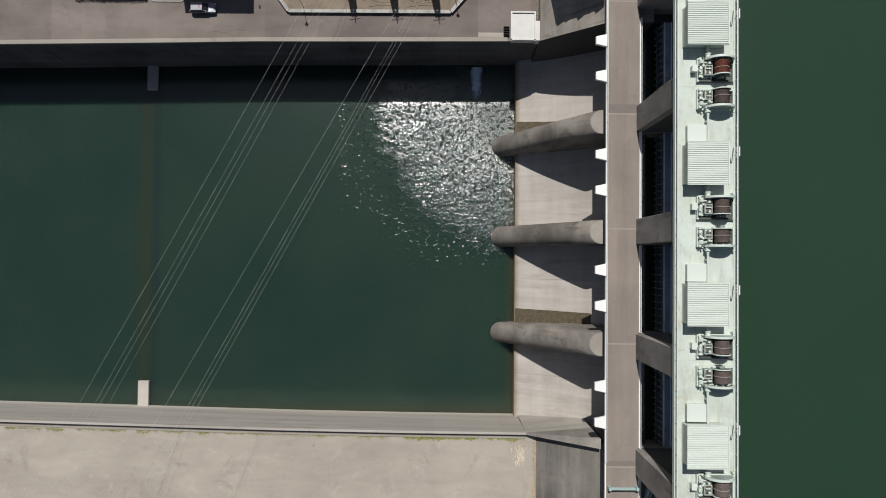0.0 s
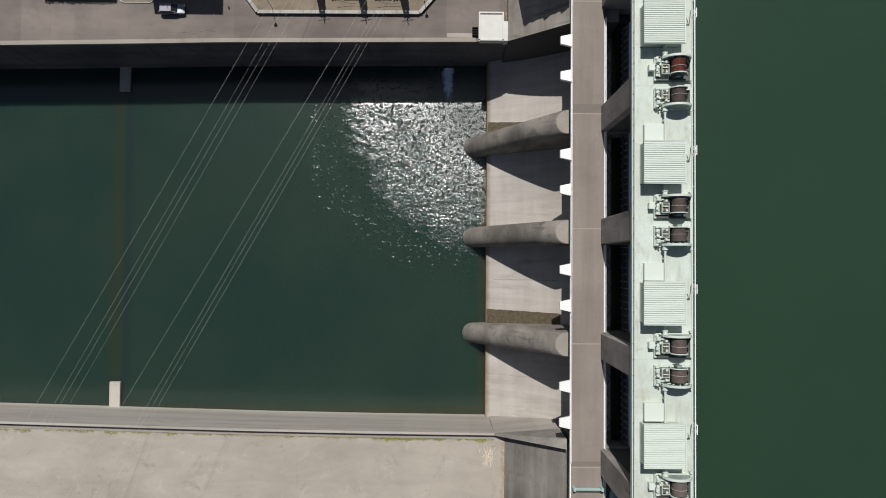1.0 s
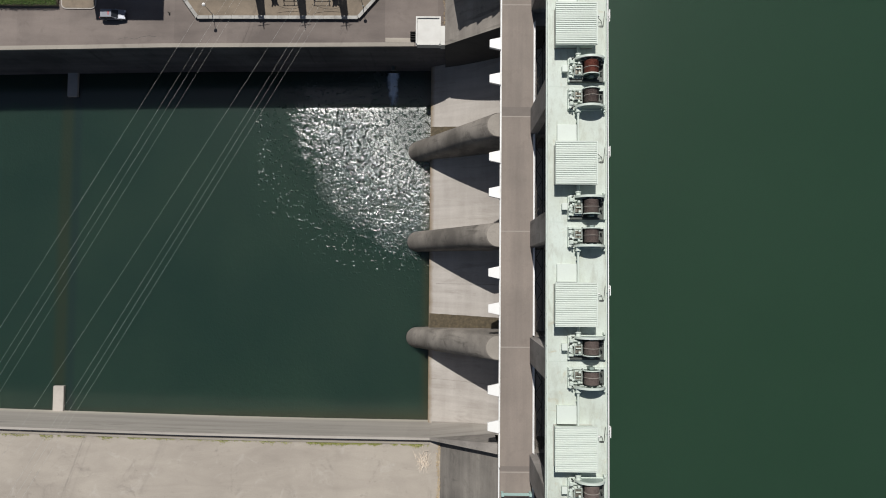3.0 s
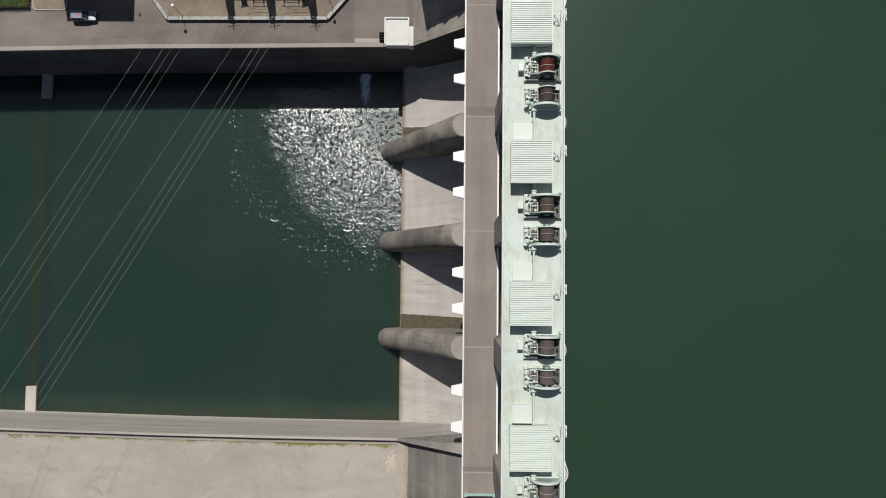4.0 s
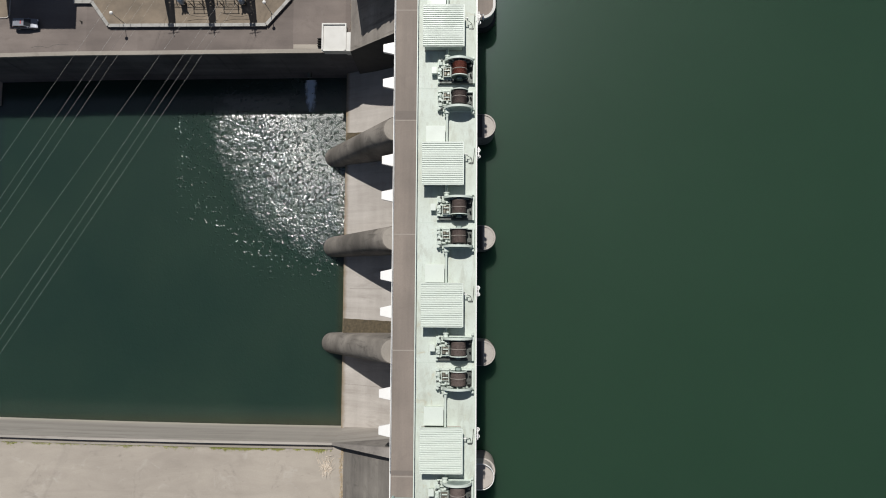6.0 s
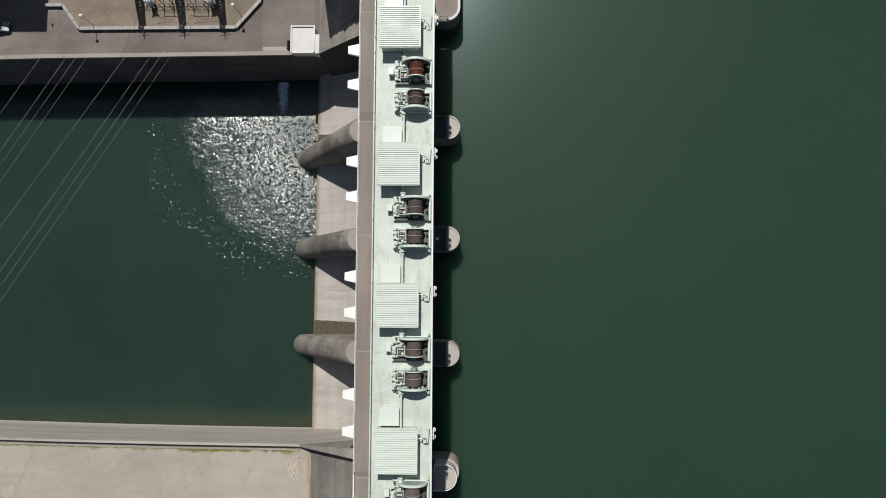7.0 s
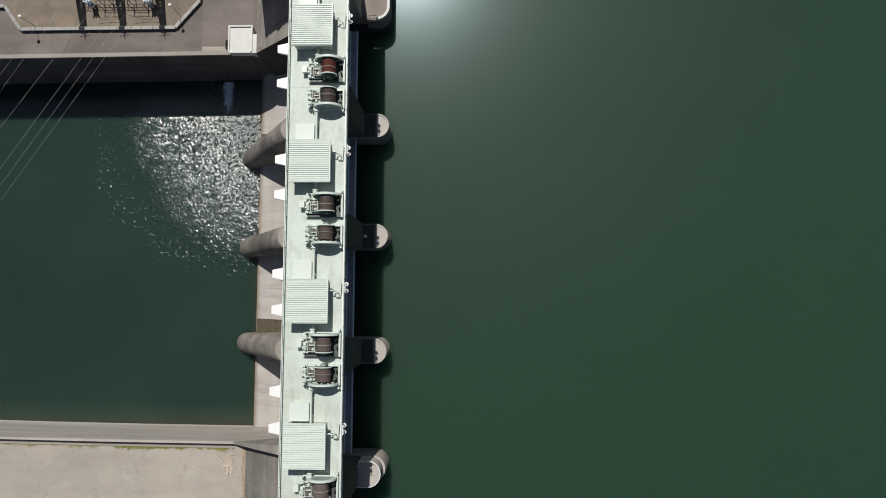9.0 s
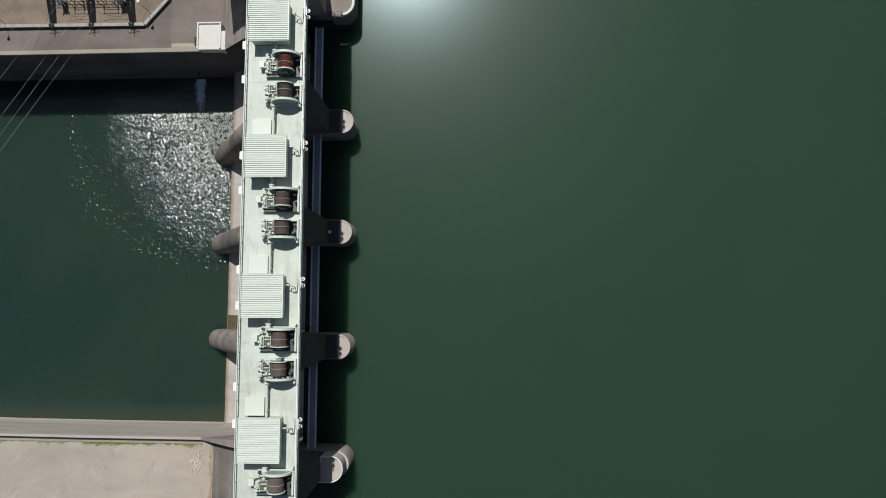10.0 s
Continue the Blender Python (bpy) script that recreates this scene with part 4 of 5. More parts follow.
def scupper(y):
    ob = thing("deck_drain", "dark oval drain plate on the pale green deck", "drain", "deck drains", (31.0, y, DECK))
    bm = bmesh.new()
    prism(bm, [(0.34 * math.cos(a * math.pi / 8), 0.13 * math.sin(a * math.pi / 8)) for a in range(16)], -0.01, 0.03)
    part("plate", bm, M_STEEL, ob)
    bm = bmesh.new()
    tube(bm, (0.3, 0.05, 0.04), (0.42, 1.9, 0.3), 0.035, 6)
    part("cable_conduit", bm, M_STEEL, ob, "thin dark conduit")


for y in HOUSES:
    scupper(y + 0.43)
lamp = deck_lamp()
lamp.location = (31.8, HOUSES[0] + 1.75, DECK)
for y in HOUSES[1:]:
    copy_thing(lamp, pose(31.8, y + 1.75, DECK))

# ---- left abutment block by the reservoir ----
# base is dark to stand for the platform's shadow on the water
bm = bmesh.new()
out = [(24.5, 39.4), (31.3, 39.4)] + arc(33.1, 41.7, 2.3, -90, 0, 8) + [(35.4, 120), (24.5, 120)]
prism(bm, out, -9, 18.3)
solid("abutment_base", bm, M_CRACKSHADE, "rounded concrete abutment base in the reservoir, coloured dark for shadow", "abutment", "structure", smooth=True)
bm = bmesh.new()
out = [(24.5, 40.5)] + [(31.3, 40.5), (31.3, 39.8)] + arc(33.0, 41.8, 2.1, -90, 0, 8) + [(35.1, 120), (24.5, 120)]
prism(bm, out, 18.3, 21.5)
solid("abutment_top", bm, M_DECK, "brown paved abutment platform with a rounded corner", "abutment", "structure", smooth=True)
bm = bmesh.new()
o, i_ = arc(33.0, 41.8, 2.15, -90, 0, 10) + [(35.15, 100)], arc(33.0, 41.8, 1.75, -90, 0, 10) + [(34.75, 100)]
for a, b, c, d in zip(o, o[1:], i_, i_[1:]):
    z0, z1 = 21.4, 22.0
    q = [bm.verts.new(p) for p in ((*a, z0), (*b, z0), (*b, z1), (*a, z1), (*c, z0), (*d, z0), (*d, z1), (*c, z1))]
    bm.faces.new((q[0], q[1], q[2], q[3]))
    bm.faces.new((q[3], q[2], q[6], q[7]))
    bm.faces.new((q[7], q[6], q[5], q[4]))
bmesh.ops.remove_doubles(bm, verts=bm.verts[:], dist=0.001)
solid("parapet_abutment", bm, M_HUT, "pale low parapet round the abutment platform", "parapet", "structure")
# tower leg on the left abutment
bm = bbox(24.1, 30.6, 40.0, 46.0, 21.5, 37.6)
solid("abutment_tower_leg", bm, M_COLUMN, "concrete tower leg under the end of the hoist deck", "tower", "structure")

bollard = thing("mooring_bollard", "short round pale bollard on the shaded pier top", "bollard", at=(31.72, 5.07, 21.5))
bm = bmesh.new()
lathe(bm, [(0, 0.26), (0.06, 0.26), (0.08, 0.16), (0.3, 0.16), (0.36, 0.25), (0.46, 0.25), (0.52, 0.12)], 16, (0, 0, 0), "Z")
part("body", bm, M_WHITE, bollard, smooth=True)

# raised platform with a white rail on the last pier
plat = thing("gauge_platform", "raised concrete platform with a white rim on a pier nose", "platform")
bm = bmesh.new()
prism(bm, [(31.6, -32.1)] + arc(33.0, -30.2, 1.85, -90, 90, 12) + [(31.6, -28.35)], 21.5, 24.2)
part("body", bm, M_TOP, plat, smooth=True)
bm = bmesh.new()
pts = [(27.5, -32.05), (31.6, -32.05)] + arc(33.0, -30.2, 1.85, -90, 90, 10) + [(31.6, -28.4), (31.6, -29.2), (28.4, -29.2)]
for a, b in zip(pts, pts[1:]):
    tube(bm, (*a, 24.7), (*b, 24.7), 0.07, 6)
part("white_rail", bm, M_WHITE, plat, "white pipe rail")
part("deck", bbox(27.4, 31.6, -32.1, -29.1, 23.9, 24.2), M_COLUMN, plat)

# ---- sunken weir stubs ----
for x0, x1, y0, y1 in ((-63.0, -61.05, 32.8, 38.0), (-63.75, -61.7, -28.3, -23.1)):
    solid("weir_stub", bbox(x0, x1, y0, y1, -8, -1.6, 0.08), M_TOP, "pale concrete weir end standing out from the bank wall", "weir", group="weir ends")

# ---- hut on the wall ----
hut = thing("gauge_hut", "small white flat-roofed hut at the top of the bank wall", "hut")
part("wall", bbox(5.75, 9.75, 38.5, 43.1, 10.06, 11.75), M_HUT, hut)
bm = bmesh.new()
prism(bm, [(5.55, 38.27), (9.85, 38.27), (9.85, 43.27), (5.55, 43.25)], 11.7, 11.9)
part("roof", bm, M_HUT, hut, "flat white roof")
for x0, x1, y0, y1 in ((5.55, 5.8, 38.5, 43.25), (5.8, 9.85, 43.0, 43.25), (9.6, 9.85, 38.5, 43.0), (5.8, 9.6, 38.27, 38.5)):
    part("roof_upstand", bbox(x0, x1, y0, y1, 11.9, 12.15), M_HUT, hut)
part("side_box", bbox(9.8, 10.6, 38.3, 41.7, 10.06, 11.95, 0.03), M_HUT, hut, "lower white box on the hut's side")
for i in range(4):
    part("step_bar", bbox(4.5, 5.5, 39.75 + i * 0.42, 39.9 + i * 0.42, 10.06, 10.7), M_BLACK, hut, "dark iron bar")

# ---- power lines over the tailwater ----
def cable(a, b, sag, label):
    cu = bpy.data.curves.new("power_line", "CURVE")
    cu.dimensions, cu.bevel_depth, cu.bevel_resolution = "3D", 0.0085, 1
    sp = cu.splines.new("POLY")
    k = 24
    sp.points.add(k)
    for i in range(k + 1):
        t = i / k
        p = Vector(a).lerp(Vector(b), t)
        p.z -= 4 * sag * t * (1 - t)
        sp.points[i].co = (*p, 1)
    cu.materials.append(M_WIRE)
    return tagged(new("power_line", cu), label, "cable", "power lines")


# ends of the eight cables
WIRES = [
    ((-21.68, 54.0, 18.67), (-71.46, -62.0, 48.77)),
    ((-21.19, 54.0, 14.63), (-71.36, -62.0, 44.42)),
    ((-20.67, 54.0, 13.34), (-71.51, -62.0, 42.66)),
    ((-20.4, 54.0, 11.54), (-70.84, -62.0, 41.2)),
    ((-5.38, 54.0, 20.88), (-62.61, -62.0, 49.4)),
    ((-4.19, 54.0, 17.96), (-60.33, -62.0, 44.87)),
    ((-4.33, 54.0, 15.6), (-60.19, -62.0, 42.9)),
    ((-3.97, 54.0, 13.69), (-59.95, -62.0, 41.5)),
]
for a, b in WIRES:
    cable(a, b, 0.6, "pale bare power cable stretched across the tailwater")

# ---- foam below an outlet in the left wall ----


def foam():
    n = Nodes("white_water")
    streak = n.noise(1.6, 5, 0.65, n.scaled(1.6, 0.45, 1.0), 0.8)
    x, y = n.axis(0), n.axis(1)
    waist = n.math("ADD", 1.15, n.math("MULTIPLY", n.math("SUBTRACT", n.noise(0.5, 3), 0.5), 1.2))
    off = n.math("ADD", x, n.math("MULTIPLY", n.noise(0.9, 2), 0.9))
    side = n.ramp(n.math("DIVIDE", n.math("ABSOLUTE", n.math("SUBTRACT", off, 0.95)), waist), 0.0, 1.25, 1.0, 0.0)
    reach = n.ramp(y, 31.6, 35.0, 0.35, 1.0)
    alpha = n.ramp(n.math("MULTIPLY", n.math("MULTIPLY", side, reach), n.math("ADD", streak, 0.45)), 0.16, 0.62, 0.0, 0.9)
    n.put(n.bsdf.inputs["Alpha"], alpha)
    n.bump(streak, 0.8, 0.3)
    return done(n, n.mix(streak, (0.5, 0.66, 0.88), (0.85, 0.9, 0.95)), 0.5)


M_FOAM = foam()
bm = bmesh.new()
k = 22
grid = [[bm.verts.new((-0.9 + 3.3 * i / 10, 31.6 + 6.3 * j / k, TAIL + 0.05 + 0.5 * max(0, j / k - 0.75) + 0.12 * noise.noise((i * 0.5, j * 0.6, 3)))) for i in range(11)] for j in range(k + 1)]
for j in range(k):
    for i in range(10):
        bm.faces.new((grid[j][i], grid[j][i + 1], grid[j + 1][i + 1], grid[j + 1][i]))
solid("outflow_foam", bm, M_FOAM, "bluish white water running out below the bank wall", "foam", "stuff", smooth=True)
outlet = thing("outlet_pipe", "dark drain pipe mouth low in the bank wall", "pipe")
bm = bmesh.new()
tube(bm, (0.75, 37.7, 0.2), (0.75, 38.6, 0.4), 0.45, 14)
part("pipe", bm, M_STEEL, outlet)

# ---- damp moss on the apron beside the piers ----


def moss(points):
    bm = bmesh.new()
    rng = random.Random(5)
    up, lo = [], []
    for x, y0, y1 in points:
        z = apron_z(x) + 0.03
        up.append(bm.verts.new((x, y1 + rng.uniform(-0.03, 0.03), z)))
        lo.append(bm.verts.new((x, y0 + rng.uniform(-0.05, 0.05), z)))
    for i in range(len(points) - 1):
        bm.faces.new((lo[i], lo[i + 1], up[i + 1], up[i]))
    return bm


pts = [(8.0 + i * 0.6, -11.4, -8.5 - 0.012 * i) for i in range(22)]
solid("moss_strip", moss(pts), M_MOSS, "brown mossy wet strip on the apron beside a pier", "moss", "stuff")
pts = [(8.0 + i * 0.6, 24.6, 26.9 - 0.06 * i) for i in range(14)]
solid("moss_strip", moss(pts), M_MOSS, "brown mossy wet strip on the apron beside a pier", "moss", "stuff")

# ---- substation yard on the left bank ----
FENCE = [(-39.5, 47.9), (-36.1, 47.9), (-32.95, 43.55), (-4.7, 43.65), (-0.4, 48.6), (-0.4, 60)]
fence = thing("yard_wall", "low grey wall with metal coping panels round the substation", "wall")
gravel = bmesh.new()
quad_sheet(gravel, [(x, y, 10.07) for x, y in FENCE[1:]] + [(-36.1, 60, 10.07)])
solid("substation_gravel", gravel, M_SOIL, "brown gravel surface of the substation yard", "gravel", "structure")
for (x0, y0), (x1, y1) in zip(FENCE, FENCE[1:]):
    d = Vector((x1 - x0, y1 - y0))
    length = d.length
    ang = math.atan2(d.y, d.x)
    m = pose(x0, y0, 10.06, 0, 0, math.degrees(ang))
    w = part("wall", bbox(0, length, -0.16, 0.16, 0, 0.55), M_BANKWALL, fence)
    w.matrix_local = m
    n = max(1, round(length / 1.95))
    for i in range(n):
        c = part("coping_panel", bbox(i * length / n + 0.02, (i + 1) * length / n - 0.02, -0.3, 0.3, 0.55, 0.62, 0.012), M_CAP, fence)
        c.matrix_local = m


def street_lamp():
    ob = thing("yard_lamp", "slim pole lamp with a round pale head beside the yard wall", "lamp", "yard lamps")
    bm = bmesh.new()
    tube(bm, (0, 0, 0), (0, 0, 4.2), 0.07, 8, 0.045)
    part("pole", bm, M_GALV, ob)
    bm = bmesh.new()
    lathe(bm, [(0, 0.1), (0.15, 0.27), (0.38, 0.3), (0.55, 0.18), (0.6, 0.05)], 14, (0, 0, 4.15), "Z")
    part("globe", bm, M_WHITE, ob, "round pale lamp globe", smooth=True)
    bm = bmesh.new()
    lathe(bm, [(0, 0.16), (0.06, 0.16), (0.1, 0.09)], 10, (0, 0, 0), "Z")
    part("base_plate", bm, M_GALV, ob)
    return ob


sl = street_lamp()
sl.location = (-30.3, 44.1, 10.06)
copy_thing(sl, pose(-3.9, 45.9, 10.06))


def mast(x, y, h):
    ob = thing("lattice_mast", "dark steel lattice mast of the substation gantry", "mast", "gantry masts", (x, y, 10.06))
    for sx in (-1, 1):
        for sy in (-1, 1):
            bm = bmesh.new()
            tube(bm, (0.75 * sx, 0.75 * sy, 0), (0.34 * sx, 0.34 * sy, h - 4.5), 0.17, 6)
            part("leg", bm, M_DARKSTEEL, ob)
    bm = bmesh.new()
    k = 14
    for i in range(k):
        z0, z1 = (h - 4.5) * i / k, (h - 4.5) * (i + 1) / k
        a0, a1 = 0.75 - 0.45 * i / k, 0.75 - 0.45 * (i + 1) / k
        for (ax, ay), (bx, by) in (((-1, -1), (1, -1)), ((1, -1), (1, 1)), ((1, 1), (-1, 1)), ((-1, 1), (-1, -1))):
            tube(bm, (ax * a0, ay * a0, z0), (bx * a1, by * a1, z1), 0.11, 5)
            tube(bm, (bx * a0, by * a0, z0), (ax * a1, ay * a1, z1), 0.11, 5)
    part("bracing", bm, M_DARKSTEEL, ob)
    bm = bmesh.new()
    tube(bm, (0, 0, h - 4.5), (0, 0, h - 1.9), 0.14, 6, 0.06)
    part("spike", bm, M_DARKSTEEL, ob)
    for z, w in ((h - 2.9, 1.0),):
        bm = bmesh.new()
        tube(bm, (-w, 0, z), (w, 0.3, z), 0.06, 6)
        part("cross_arm", bm, M_DARKSTEEL, ob)
    return ob


for x in (-22.9, -15.6, -8.3):
    mast(x, 51.6, 18.2)
for x0, x1 in ((-22.4, -16.2), (-15.1, -8.9)):
    beam = thing("gantry_beam", "dark lattice beam between two gantry masts", "beam", "gantry beams")
    for y in (51.3, 51.9):
        bm = bmesh.new()
        tube(bm, (x0, y, 17.0), (x1, y, 17.0), 0.07, 6)
        part("chord", bm, M_DARKSTEEL, beam)
    bm = bmesh.new()
    for i in range(8):
        xa, xb = x0 + (x1 - x0) * i / 8, x0 + (x1 - x0) * (i + 1) / 8
        ya, yb = (51.3, 51.9) if i % 2 else (51.9, 51.3)
        tube(bm, (xa, ya, 17.0), (xb, yb, 17.0), 0.04, 5)
    part("lacing", bm, M_DARKSTEEL, beam)
    for i in range(4):
        x = x0 + (x1 - x0) * (i + 0.5) / 4
        bm = bmesh.new()
        tube(bm, (x, 51.6, 14.2), (x, 51.6, 17.0), 0.08, 6)
        part("hanging_insulator", bm, M_DARKSTEEL, beam)


def breaker(x, y):
    ob = thing("circuit_breaker", "outdoor circuit breaker with pale insulators on a steel frame", "breaker", "circuit breakers", (x, y, 10.06))
    part("frame", bbox(-0.5, 0.5, -0.35, 0.35, 0.7, 0.9, 0.03), M_DARKSTEEL, ob)
    for sx in (-0.4, 0.4):
        part("leg", bbox(sx - 0.07, sx + 0.07, -0.3, 0.3, 0, 0.7), M_DARKSTEEL, ob)
    bm = bmesh.new()
    lathe(bm, [(0.9, 0.42), (1.0, 0.5), (2.0, 0.5), (2.15, 0.38), (2.2, 0.15)], 18, (0, 0, 0), "Z")
    part("tank", bm, M_TANK, ob, "round grey-blue tank", smooth=True)
    for ax in (-0.32, 0.0, 0.32):
        for k in range(6):
            bm = bmesh.new()
            lathe(bm, [(0, 0.06), (0.03, 0.15), (0.07, 0.15), (0.1, 0.06)], 12, (ax * (1 + 0.12 * k), 0.25 * ax, 2.12 + 0.13 * k), "Z")
            part("insulator_disc", bm, M_PORCELAIN, ob, "pale glazed disc")
        bm = bmesh.new()
        tube(bm, (ax, 0.25 * ax, 2.05), (ax * 1.75, 0.25 * ax, 2.95), 0.05, 6)
        part("conductor", bm, M_GALV, ob)
    return ob


for x in (-19.7, -8.95):
    breaker(x, 47.6)
rack = thing("busbar_rack", "low dark pipe rack in the substation yard", "rack")
for y in (47.2, 48.0):
    for x0, x1 in ((-18.2, -14.2), (-12.8, -9.8)):
        bm = bmesh.new()
        tube(bm, (x0, y, 12.2), (x1, y, 12.2), 0.06, 6)
        part("pipe", bm, M_DARKSTEEL, rack)
for x in (-18.0, -16.2, -14.4, -12.6, -10.0):
    for y in (47.2, 48.0):
        bm = bmesh.new()
        tube(bm, (x, y, 10.06), (x, y, 12.2), 0.07, 6)
        part("stand", bm, M_DARKSTEEL, rack)

# slack conductors between the gantry masts
for x0, x1 in ((-19.2, -13.6), (-12.6, -6.6)):
    cu = bpy.data.curves.new("busbar_conductor", "CURVE")
    cu.dimensions, cu.bevel_depth, cu.bevel_resolution = "3D", 0.035, 1
    sp = cu.splines.new("POLY")
    sp.points.add(12)
    for i in range(13):
        t = i / 12
        sp.points[i].co = (x0 + (x1 - x0) * t, 45.5 - 0.35 * math.sin(math.pi * t), 11.6 - 1.1 * math.sin(math.pi * t), 1)
    cu.materials.append(M_DARKSTEEL)
    tagged(new("busbar_conductor", cu), "slack dark conductor hanging in the substation yard", "cable", "yard conductors")
post = thing("marker_post", "small dark post standing in the asphalt service yard", "post", at=(-38.1, 44.45, 10.06))
bm = bmesh.new()
tube(bm, (0, 0, 0), (0, 0, 0.5), 0.09, 8, 0.07)
part("shaft", bm, M_DARKSTEEL, post)
part("foot", bbox(-0.18, 0.18, -0.18, 0.18, 0, 0.05, 0.01), M_DARKSTEEL, post)
part("cap", bbox(-0.11, 0.11, -0.11, 0.11, 0.5, 0.56, 0.02), M_DARKSTEEL, post)

# powerhouse beyond the left bank that shades the yard
pb = thing("power_building", "plain concrete powerhouse block behind the service yard", "building")
part("wall", bbox(-53.0, -41.1, 55.2, 76, 9.9, 29.3), M_BANKWALL, pb)
part("roof", bbox(-53.03, -41.07, 55.15, 76, 29.3, 29.75), M_SLOPE, pb)

# unseen block added only to cast the shadow on the abutment slope
house = thing("shade_block", "plain unseen block added to cast shade on the abutment slope", "building")
bm = bmesh.new()
prism(bm, [(11.7, 47.4), (15.9, 45.2), (18.75, 43.9), (18.75, 74), (10.9, 74)], 11.0, 25.6)
part("wall", bm, M_BANKWALL, house)
bm = bmesh.new()
prism(bm, [(11.65, 47.35), (15.9, 45.1), (18.8, 43.8), (18.8, 74), (10.85, 74)], 25.6, 26.0)
part("roof", bm, M_SLOPE, house)

# added boxes that break up the edge of the cast shadow
for x0, x1, y0, y1, h in ((11.75, 12.7, 47.6, 48.6, 1.4), (13.1, 14.0, 46.6, 47.8, 0.6), (14.9, 15.7, 45.7, 46.6, 1.2), (16.6, 17.2, 44.9, 45.8, 0.5), (17.5, 18.4, 44.4, 45.4, 1.0)):
    part("shade_step", bbox(x0, x1, y0, y1, 26.0, 26.0 + h, 0.03), M_SLOPE, house)

# ---- car park by the powerhouse ----
car = thing("estate_car", "silver estate car with red roof marks, half in shade", "car", at=(-47.75, 43.85, 10.06))


def car_body():
    bm = bmesh.new()
    lower = [(-2.2, 0.35), (-2.22, 0.75), (-2.1, 0.95), (0.75, 0.98), (1.6, 0.9), (2.1, 0.75), (2.2, 0.5), (2.15, 0.3), (-2.1, 0.3)]
    a = [bm.verts.new((x, -0.84, z)) for x, z in lower]
    b_ = [bm.verts.new((x, 0.84, z)) for x, z in lower]
    k = len(lower)
    for i in range(k):
        j = (i + 1) % k
        bm.faces.new((a[i], a[j], b_[j], b_[i]))
    bm.faces.new(a)
    bm.faces.new(b_[::-1])
    bmesh.ops.bevel(bm, geom=bm.edges[:], offset=0.07, segments=2, affect="EDGES")
    return bm


part("body", car_body(), M_CAR, car, "silver painted body", smooth=True)
bm = bmesh.new()
v = [bm.verts.new(p) for p in ((-2.1, -0.74, 0.93), (0.98, -0.74, 0.97), (0.98, 0.74, 0.97), (-2.1, 0.74, 0.93), (-1.78, -0.66, 1.4), (0.1, -0.66, 1.42), (0.1, 0.66, 1.42), (-1.78, 0.66, 1.4))]
for f in ((4, 5, 6, 7), (0, 1, 5, 4), (1, 2, 6, 5), (2, 3, 7, 6), (3, 0, 4, 7)):
    bm.faces.new([v[i] for i in f])
part("greenhouse", bm, M_GLASS, car, "dark windows")
part("roof", bbox(-1.86, 0.12, -0.71, 0.71, 1.38, 1.47, 0.04), M_CAR, car)
for sy in (-0.7, 0.7):
    for x0, x1 in ((0.12, 0.95), (-0.82, -0.74), (-1.86, -2.08)):
        bm = bmesh.new()
        if x0 == -0.82:
            tube(bm, (-0.8, sy * 1.06, 0.95), (-0.8, sy * 0.96, 1.4), 0.06, 6)
        else:
            tube(bm, (x0, sy * 0.98, 1.41), (x1, sy * 1.05, 0.96), 0.055, 6)
        part("pillar", bm, M_CAR, car)
    part("sill", bbox(-1.0, 1.0, sy * 1.2 - 0.02, sy * 1.2 + 0.02, 0.28, 0.42), M_TYRE, car)
    part("side_glass", bbox(-1.7, 0.3, sy * 1.06 - 0.01, sy * 1.06 + 0.01, 1.0, 1.06), M_GLASS, car)
part("bonnet_line", bbox(0.98, 1.04, -0.7, 0.7, 0.95, 0.985), M_GLASS, car, "dark wiper slot")
part("grille", bbox(2.14, 2.22, -0.45, 0.45, 0.45, 0.58, 0.01), M_TYRE, car)
for i in range(3):
    part("roof_mark", bbox(-0.55, -0.3, -0.3 + i * 0.2, -0.15 + i * 0.2, 1.48, 1.486), M_RED, car, "red bar on the roof")
for sx in (-1.35, 1.35):
    for sy in (-0.78, 0.78):
        bm = bmesh.new()
        lathe(bm, [(-0.1, 0.2), (-0.1, 0.31), (0.1, 0.31), (0.1, 0.2)], 16, (sx, sy, 0.31), "Y")
        wh = part("wheel", bm, M_TYRE, car, "black tyre")
        bm = bmesh.new()
        lathe(bm, [(-0.11, 0.05), (-0.11, 0.19), (0.11, 0.19), (0.11, 0.05)], 12, (sx, sy, 0.31), "Y")
        part("rim", bm, M_GALV, wh)
for sy in (-0.6, 0.6):
    part("headlight", bbox(2.02, 2.18, sy - 0.17, sy + 0.17, 0.6, 0.74, 0.02), M_PORCELAIN, car, "clear headlight")
    part("tail_light", bbox(-2.23, -2.12, sy - 0.12, sy + 0.12, 0.7, 0.95, 0.02), M_RED, car, "red tail light")
    part("mirror", bbox(0.55, 0.7, sy * 1.45 - 0.1, sy * 1.45 + 0.1, 0.95, 1.1, 0.03), M_CAR, car)

island = thing("traffic_island", "tan gravel island with a rounded white kerb", "island")
out = arc(-56.4, 46.0, 0.9, 180, 270, 5) + arc(-52.0, 46.0, 0.9, 270, 360, 5) + [(-51.1, 52), (-57.3, 52)]
bm = bmesh.new()
prism(bm, out, 10.05, 10.22)
part("kerb", bm, M_TOP, island, "pale kerb")
bm = bmesh.new()
out = arc(-56.4, 46.0, 0.72, 180, 270, 5) + arc(-52.0, 46.0, 0.72, 270, 360, 5) + [(-51.28, 51.9), (-57.12, 51.9)]
prism(bm, out, 10.1, 10.25)
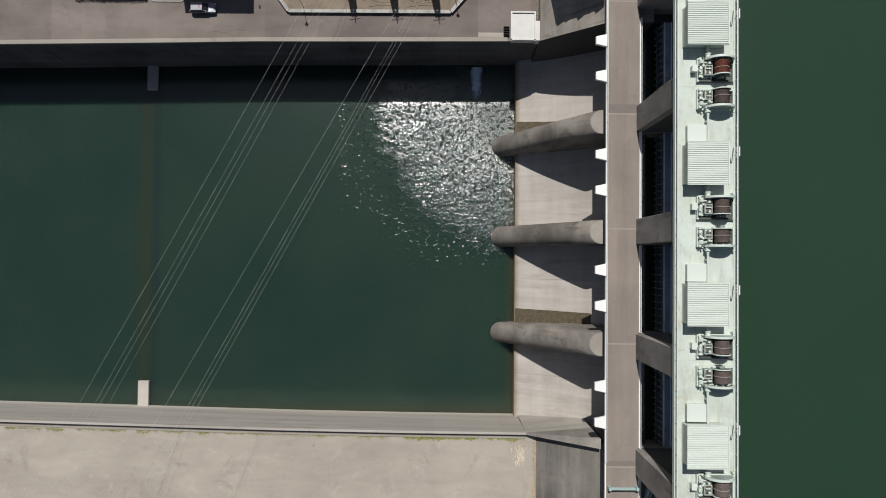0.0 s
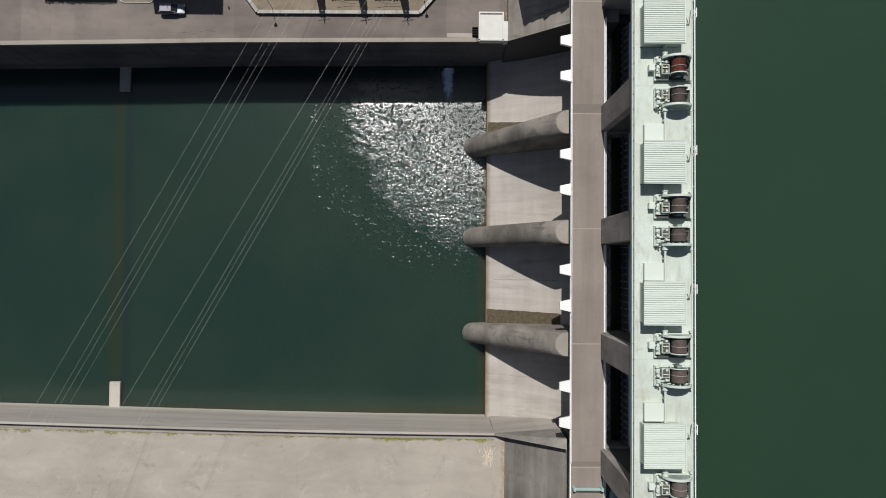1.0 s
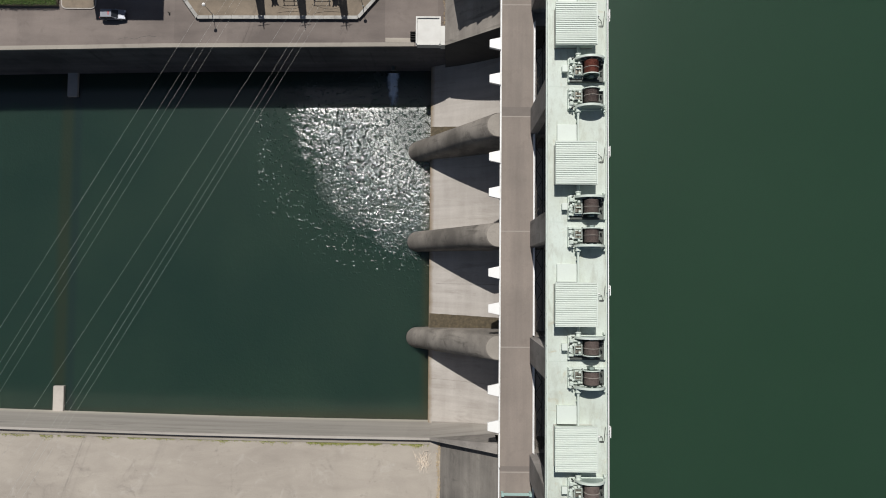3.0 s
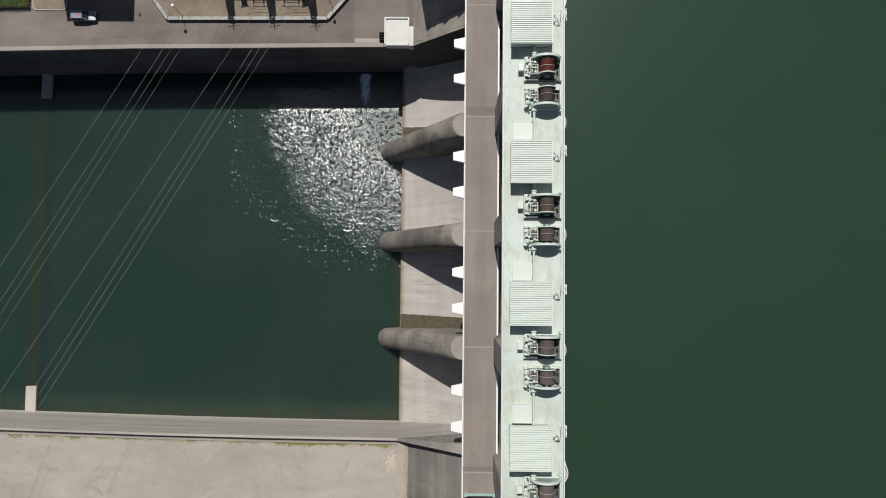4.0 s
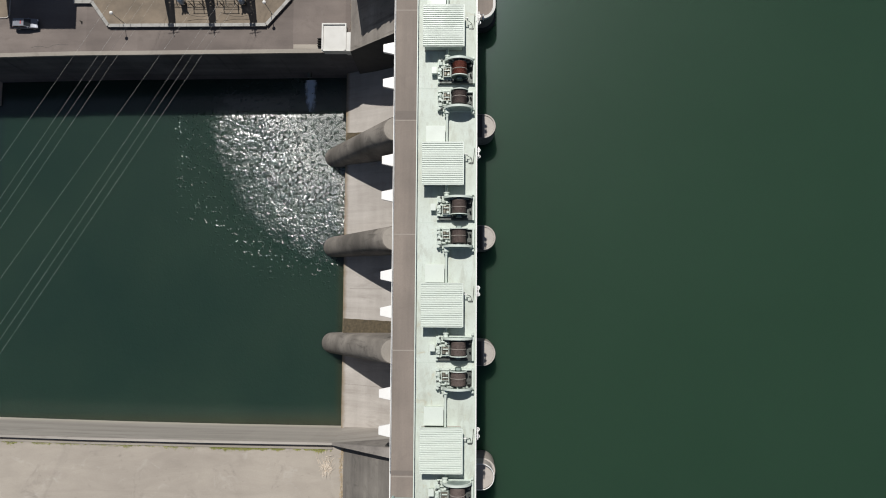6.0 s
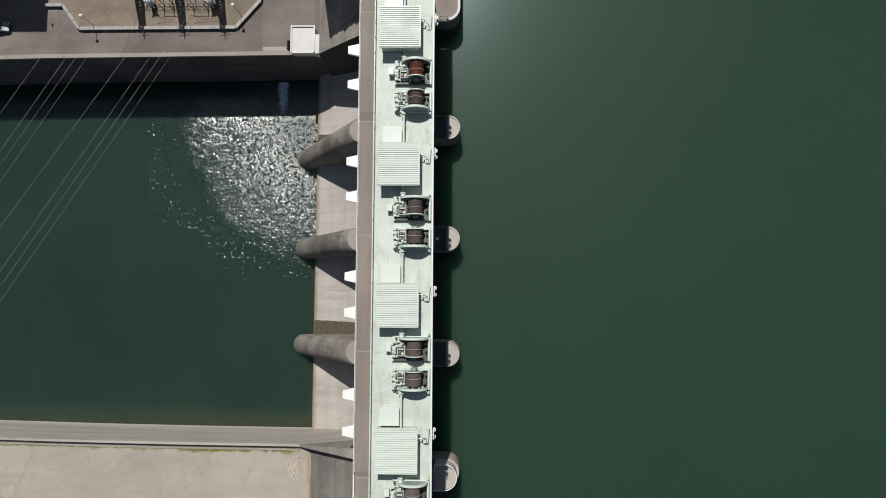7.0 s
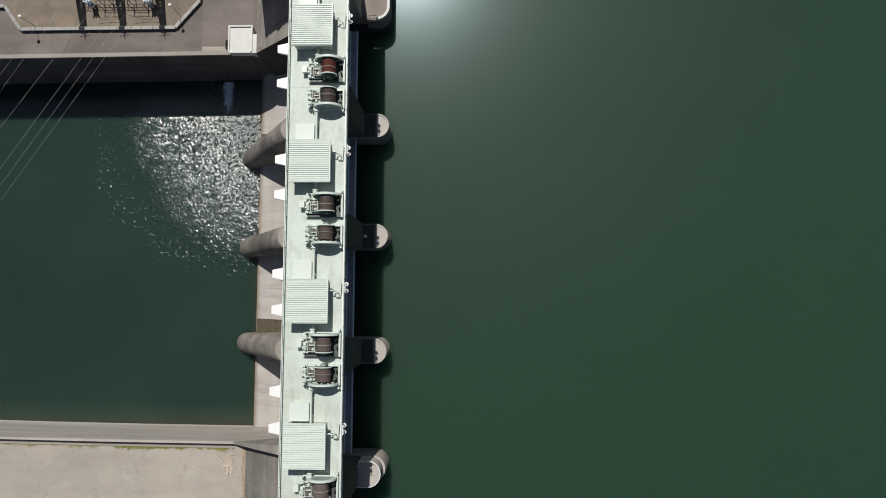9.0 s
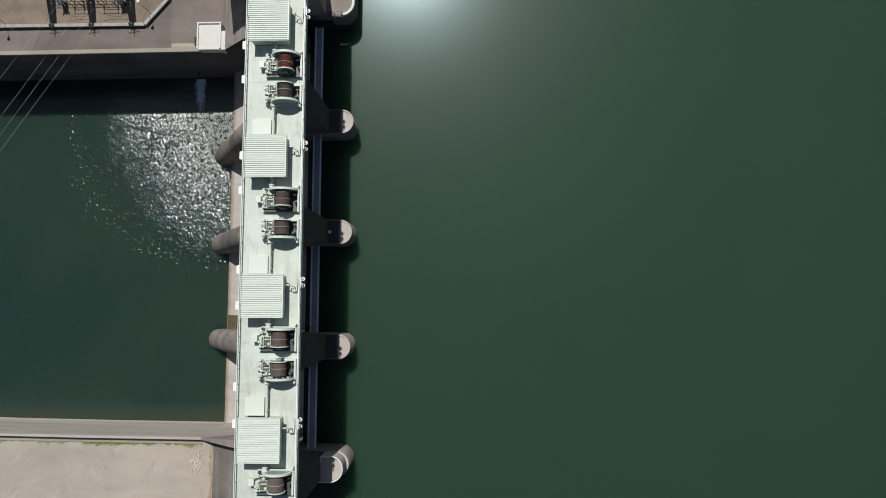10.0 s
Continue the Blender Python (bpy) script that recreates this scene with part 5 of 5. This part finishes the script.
part("fill", bm, M_SOIL, island, "tan gravel")


def leaves(name, count, place, size, mats, label, category, seed):
    """Scattered single leaves or blades, joined: place(rng) gives a point and an up vector."""
    rng = random.Random(seed)
    bm = bmesh.new()
    for _ in range(count):
        p = place(rng)
        s = size * rng.uniform(0.6, 1.3)
        a, t = rng.uniform(0, 2 * math.pi), rng.uniform(0.2, 1.2)
        d = Vector((math.cos(a) * math.cos(t), math.sin(a) * math.cos(t), math.sin(t))) * s
        w = Vector((-math.sin(a), math.cos(a), rng.uniform(-0.3, 0.3))) * s * 0.35
        q = [bm.verts.new(v) for v in (p - w * 0.4, p + d * 0.5 - w, p + d, p + d * 0.5 + w)]
        bm.faces.new(q)
    return solid(name, bm, mats, label, category, "stuff")


def hedge_spot(rng):
    x, y = rng.uniform(-70.3, -57.8), rng.uniform(45.5, 49.0)
    h = 1.0 + 0.25 * noise.noise((x * 0.6, y * 0.6, 0))
    return Vector((x, y, 10.1 + h * rng.random() ** 0.35))


hedge = leaves("hedge", 9000, hedge_spot, 0.2, M_BUSH, "clipped green hedge on the edge of the service yard", "hedge", 11)
solid("hedge_soil", bbox(-70.3, -57.8, 45.5, 49.0, 10.0, 10.5), M_SOIL, "earth bank under the hedge", "soil", "structure")


def verge_spot(rng):
    while True:
        x = rng.choice((rng.uniform(-12, 8.5), rng.uniform(-11, 0), rng.uniform(-80, 8), rng.uniform(-80, -14)))
        k = noise.noise((x * 0.4, 0, 7)) + 0.5 * noise.noise((x * 1.3, 0, 3))
        if k > rng.uniform(-0.25, 0.35):
            break
    y = -29.68 - 0.007 * (x + 14 if x > -14 else 0) - abs(rng.gauss(0, 0.12 + 0.4 * max(0, k)))
    if x < -14:
        y += 0.0165 * (-14 - x)
    return Vector((x, y, 11.4))


leaves("verge_grass", 9000, verge_spot, 0.12, M_GRASS, "thin yellow-green grass along the foot of the parapet", "grass", 12)


def joint_spot(rng):
    y = rng.uniform(-46, -29.6)
    return Vector((10.15 + rng.gauss(0, 0.18) + 0.12 * math.sin(y), y, 11.4))


leaves("joint_grass", 1500, joint_spot, 0.14, M_DRY, "dry yellow grass along the slope joint", "grass", 13)


def slope_foot_spot(rng):
    y = rng.uniform(41.8, 60)
    return Vector((10.45 + rng.gauss(0, 0.12) + 0.1 * math.sin(y * 1.7), y, 10.06))


leaves("slope_grass", 500, slope_foot_spot, 0.15, M_DRY, "dry grass along the foot of the abutment slope", "grass", 14)


def weed():
    rng = random.Random(21)
    bm = bmesh.new()
    for _ in range(95):
        p = Vector((7.55 + rng.gauss(0, 0.45), -32.9 + rng.gauss(0, 0.75), 11.41))
        a = rng.choice((1.57, 1.57, 4.4)) + rng.gauss(0, 0.55)
        length = rng.uniform(0.4, 1.35)
        bend = p + Vector((math.cos(a), math.sin(a), rng.uniform(0.1, 0.4))) * length * 0.55
        a += rng.uniform(-0.5, 0.5)
        tip = bend + Vector((math.cos(a), math.sin(a), rng.uniform(-0.2, 0.1))) * length * 0.45
        r = rng.uniform(0.022, 0.05)
        tube(bm, p, bend, r, 5, r * 0.8)
        tube(bm, bend, tip, r * 0.8, 5, r * 0.4)
    return bm


solid("dry_weed", weed(), M_STRAW, "pale dead weed stalks lying on the concrete yard", "weed", "stuff")
solid("concrete_pad", bbox(0.1, 4.7, 39.45, 40.25, 10.06, 10.12, 0.03), M_YARD, "low pale concrete pad beside the hut", "pad")

# teal stair frame beside the last tower leg
stair = thing("steel_stair", "teal steel stair with rails beside the tower leg", "stair")
for x in (25.2, 26.3):
    bm = bmesh.new()
    tube(bm, (x, -32.6, 25.6), (x, -36.5, 23.2), 0.07, 6)
    part("rail", bm, M_TEAL, stair)
for i in range(8):
    part("tread", bbox(25.2, 26.3, -32.9 - i * 0.45, -32.6 - i * 0.45, 24.4 - i * 0.27, 24.45 - i * 0.27), M_TEAL, stair)
part("landing", bbox(24.8, 26.6, -32.6, -31.81, 24.3, 24.45), M_TEAL, stair)
part("post", bbox(25.1, 25.3, -36.6, -36.4, 20.0, 23.2), M_TEAL, stair)


gate_rail = thing("platform_rail", "short white rail at the corner of the abutment platform", "rail")
for y in (39.5, 40.1):
    part("bar", bbox(31.9, 33.3, y, y + 0.08, 22.3, 22.4), M_WHITE, gate_rail)
for x in (31.9, 33.2):
    part("post", bbox(x, x + 0.1, 39.45, 40.15, 21.5, 22.35), M_WHITE, gate_rail)
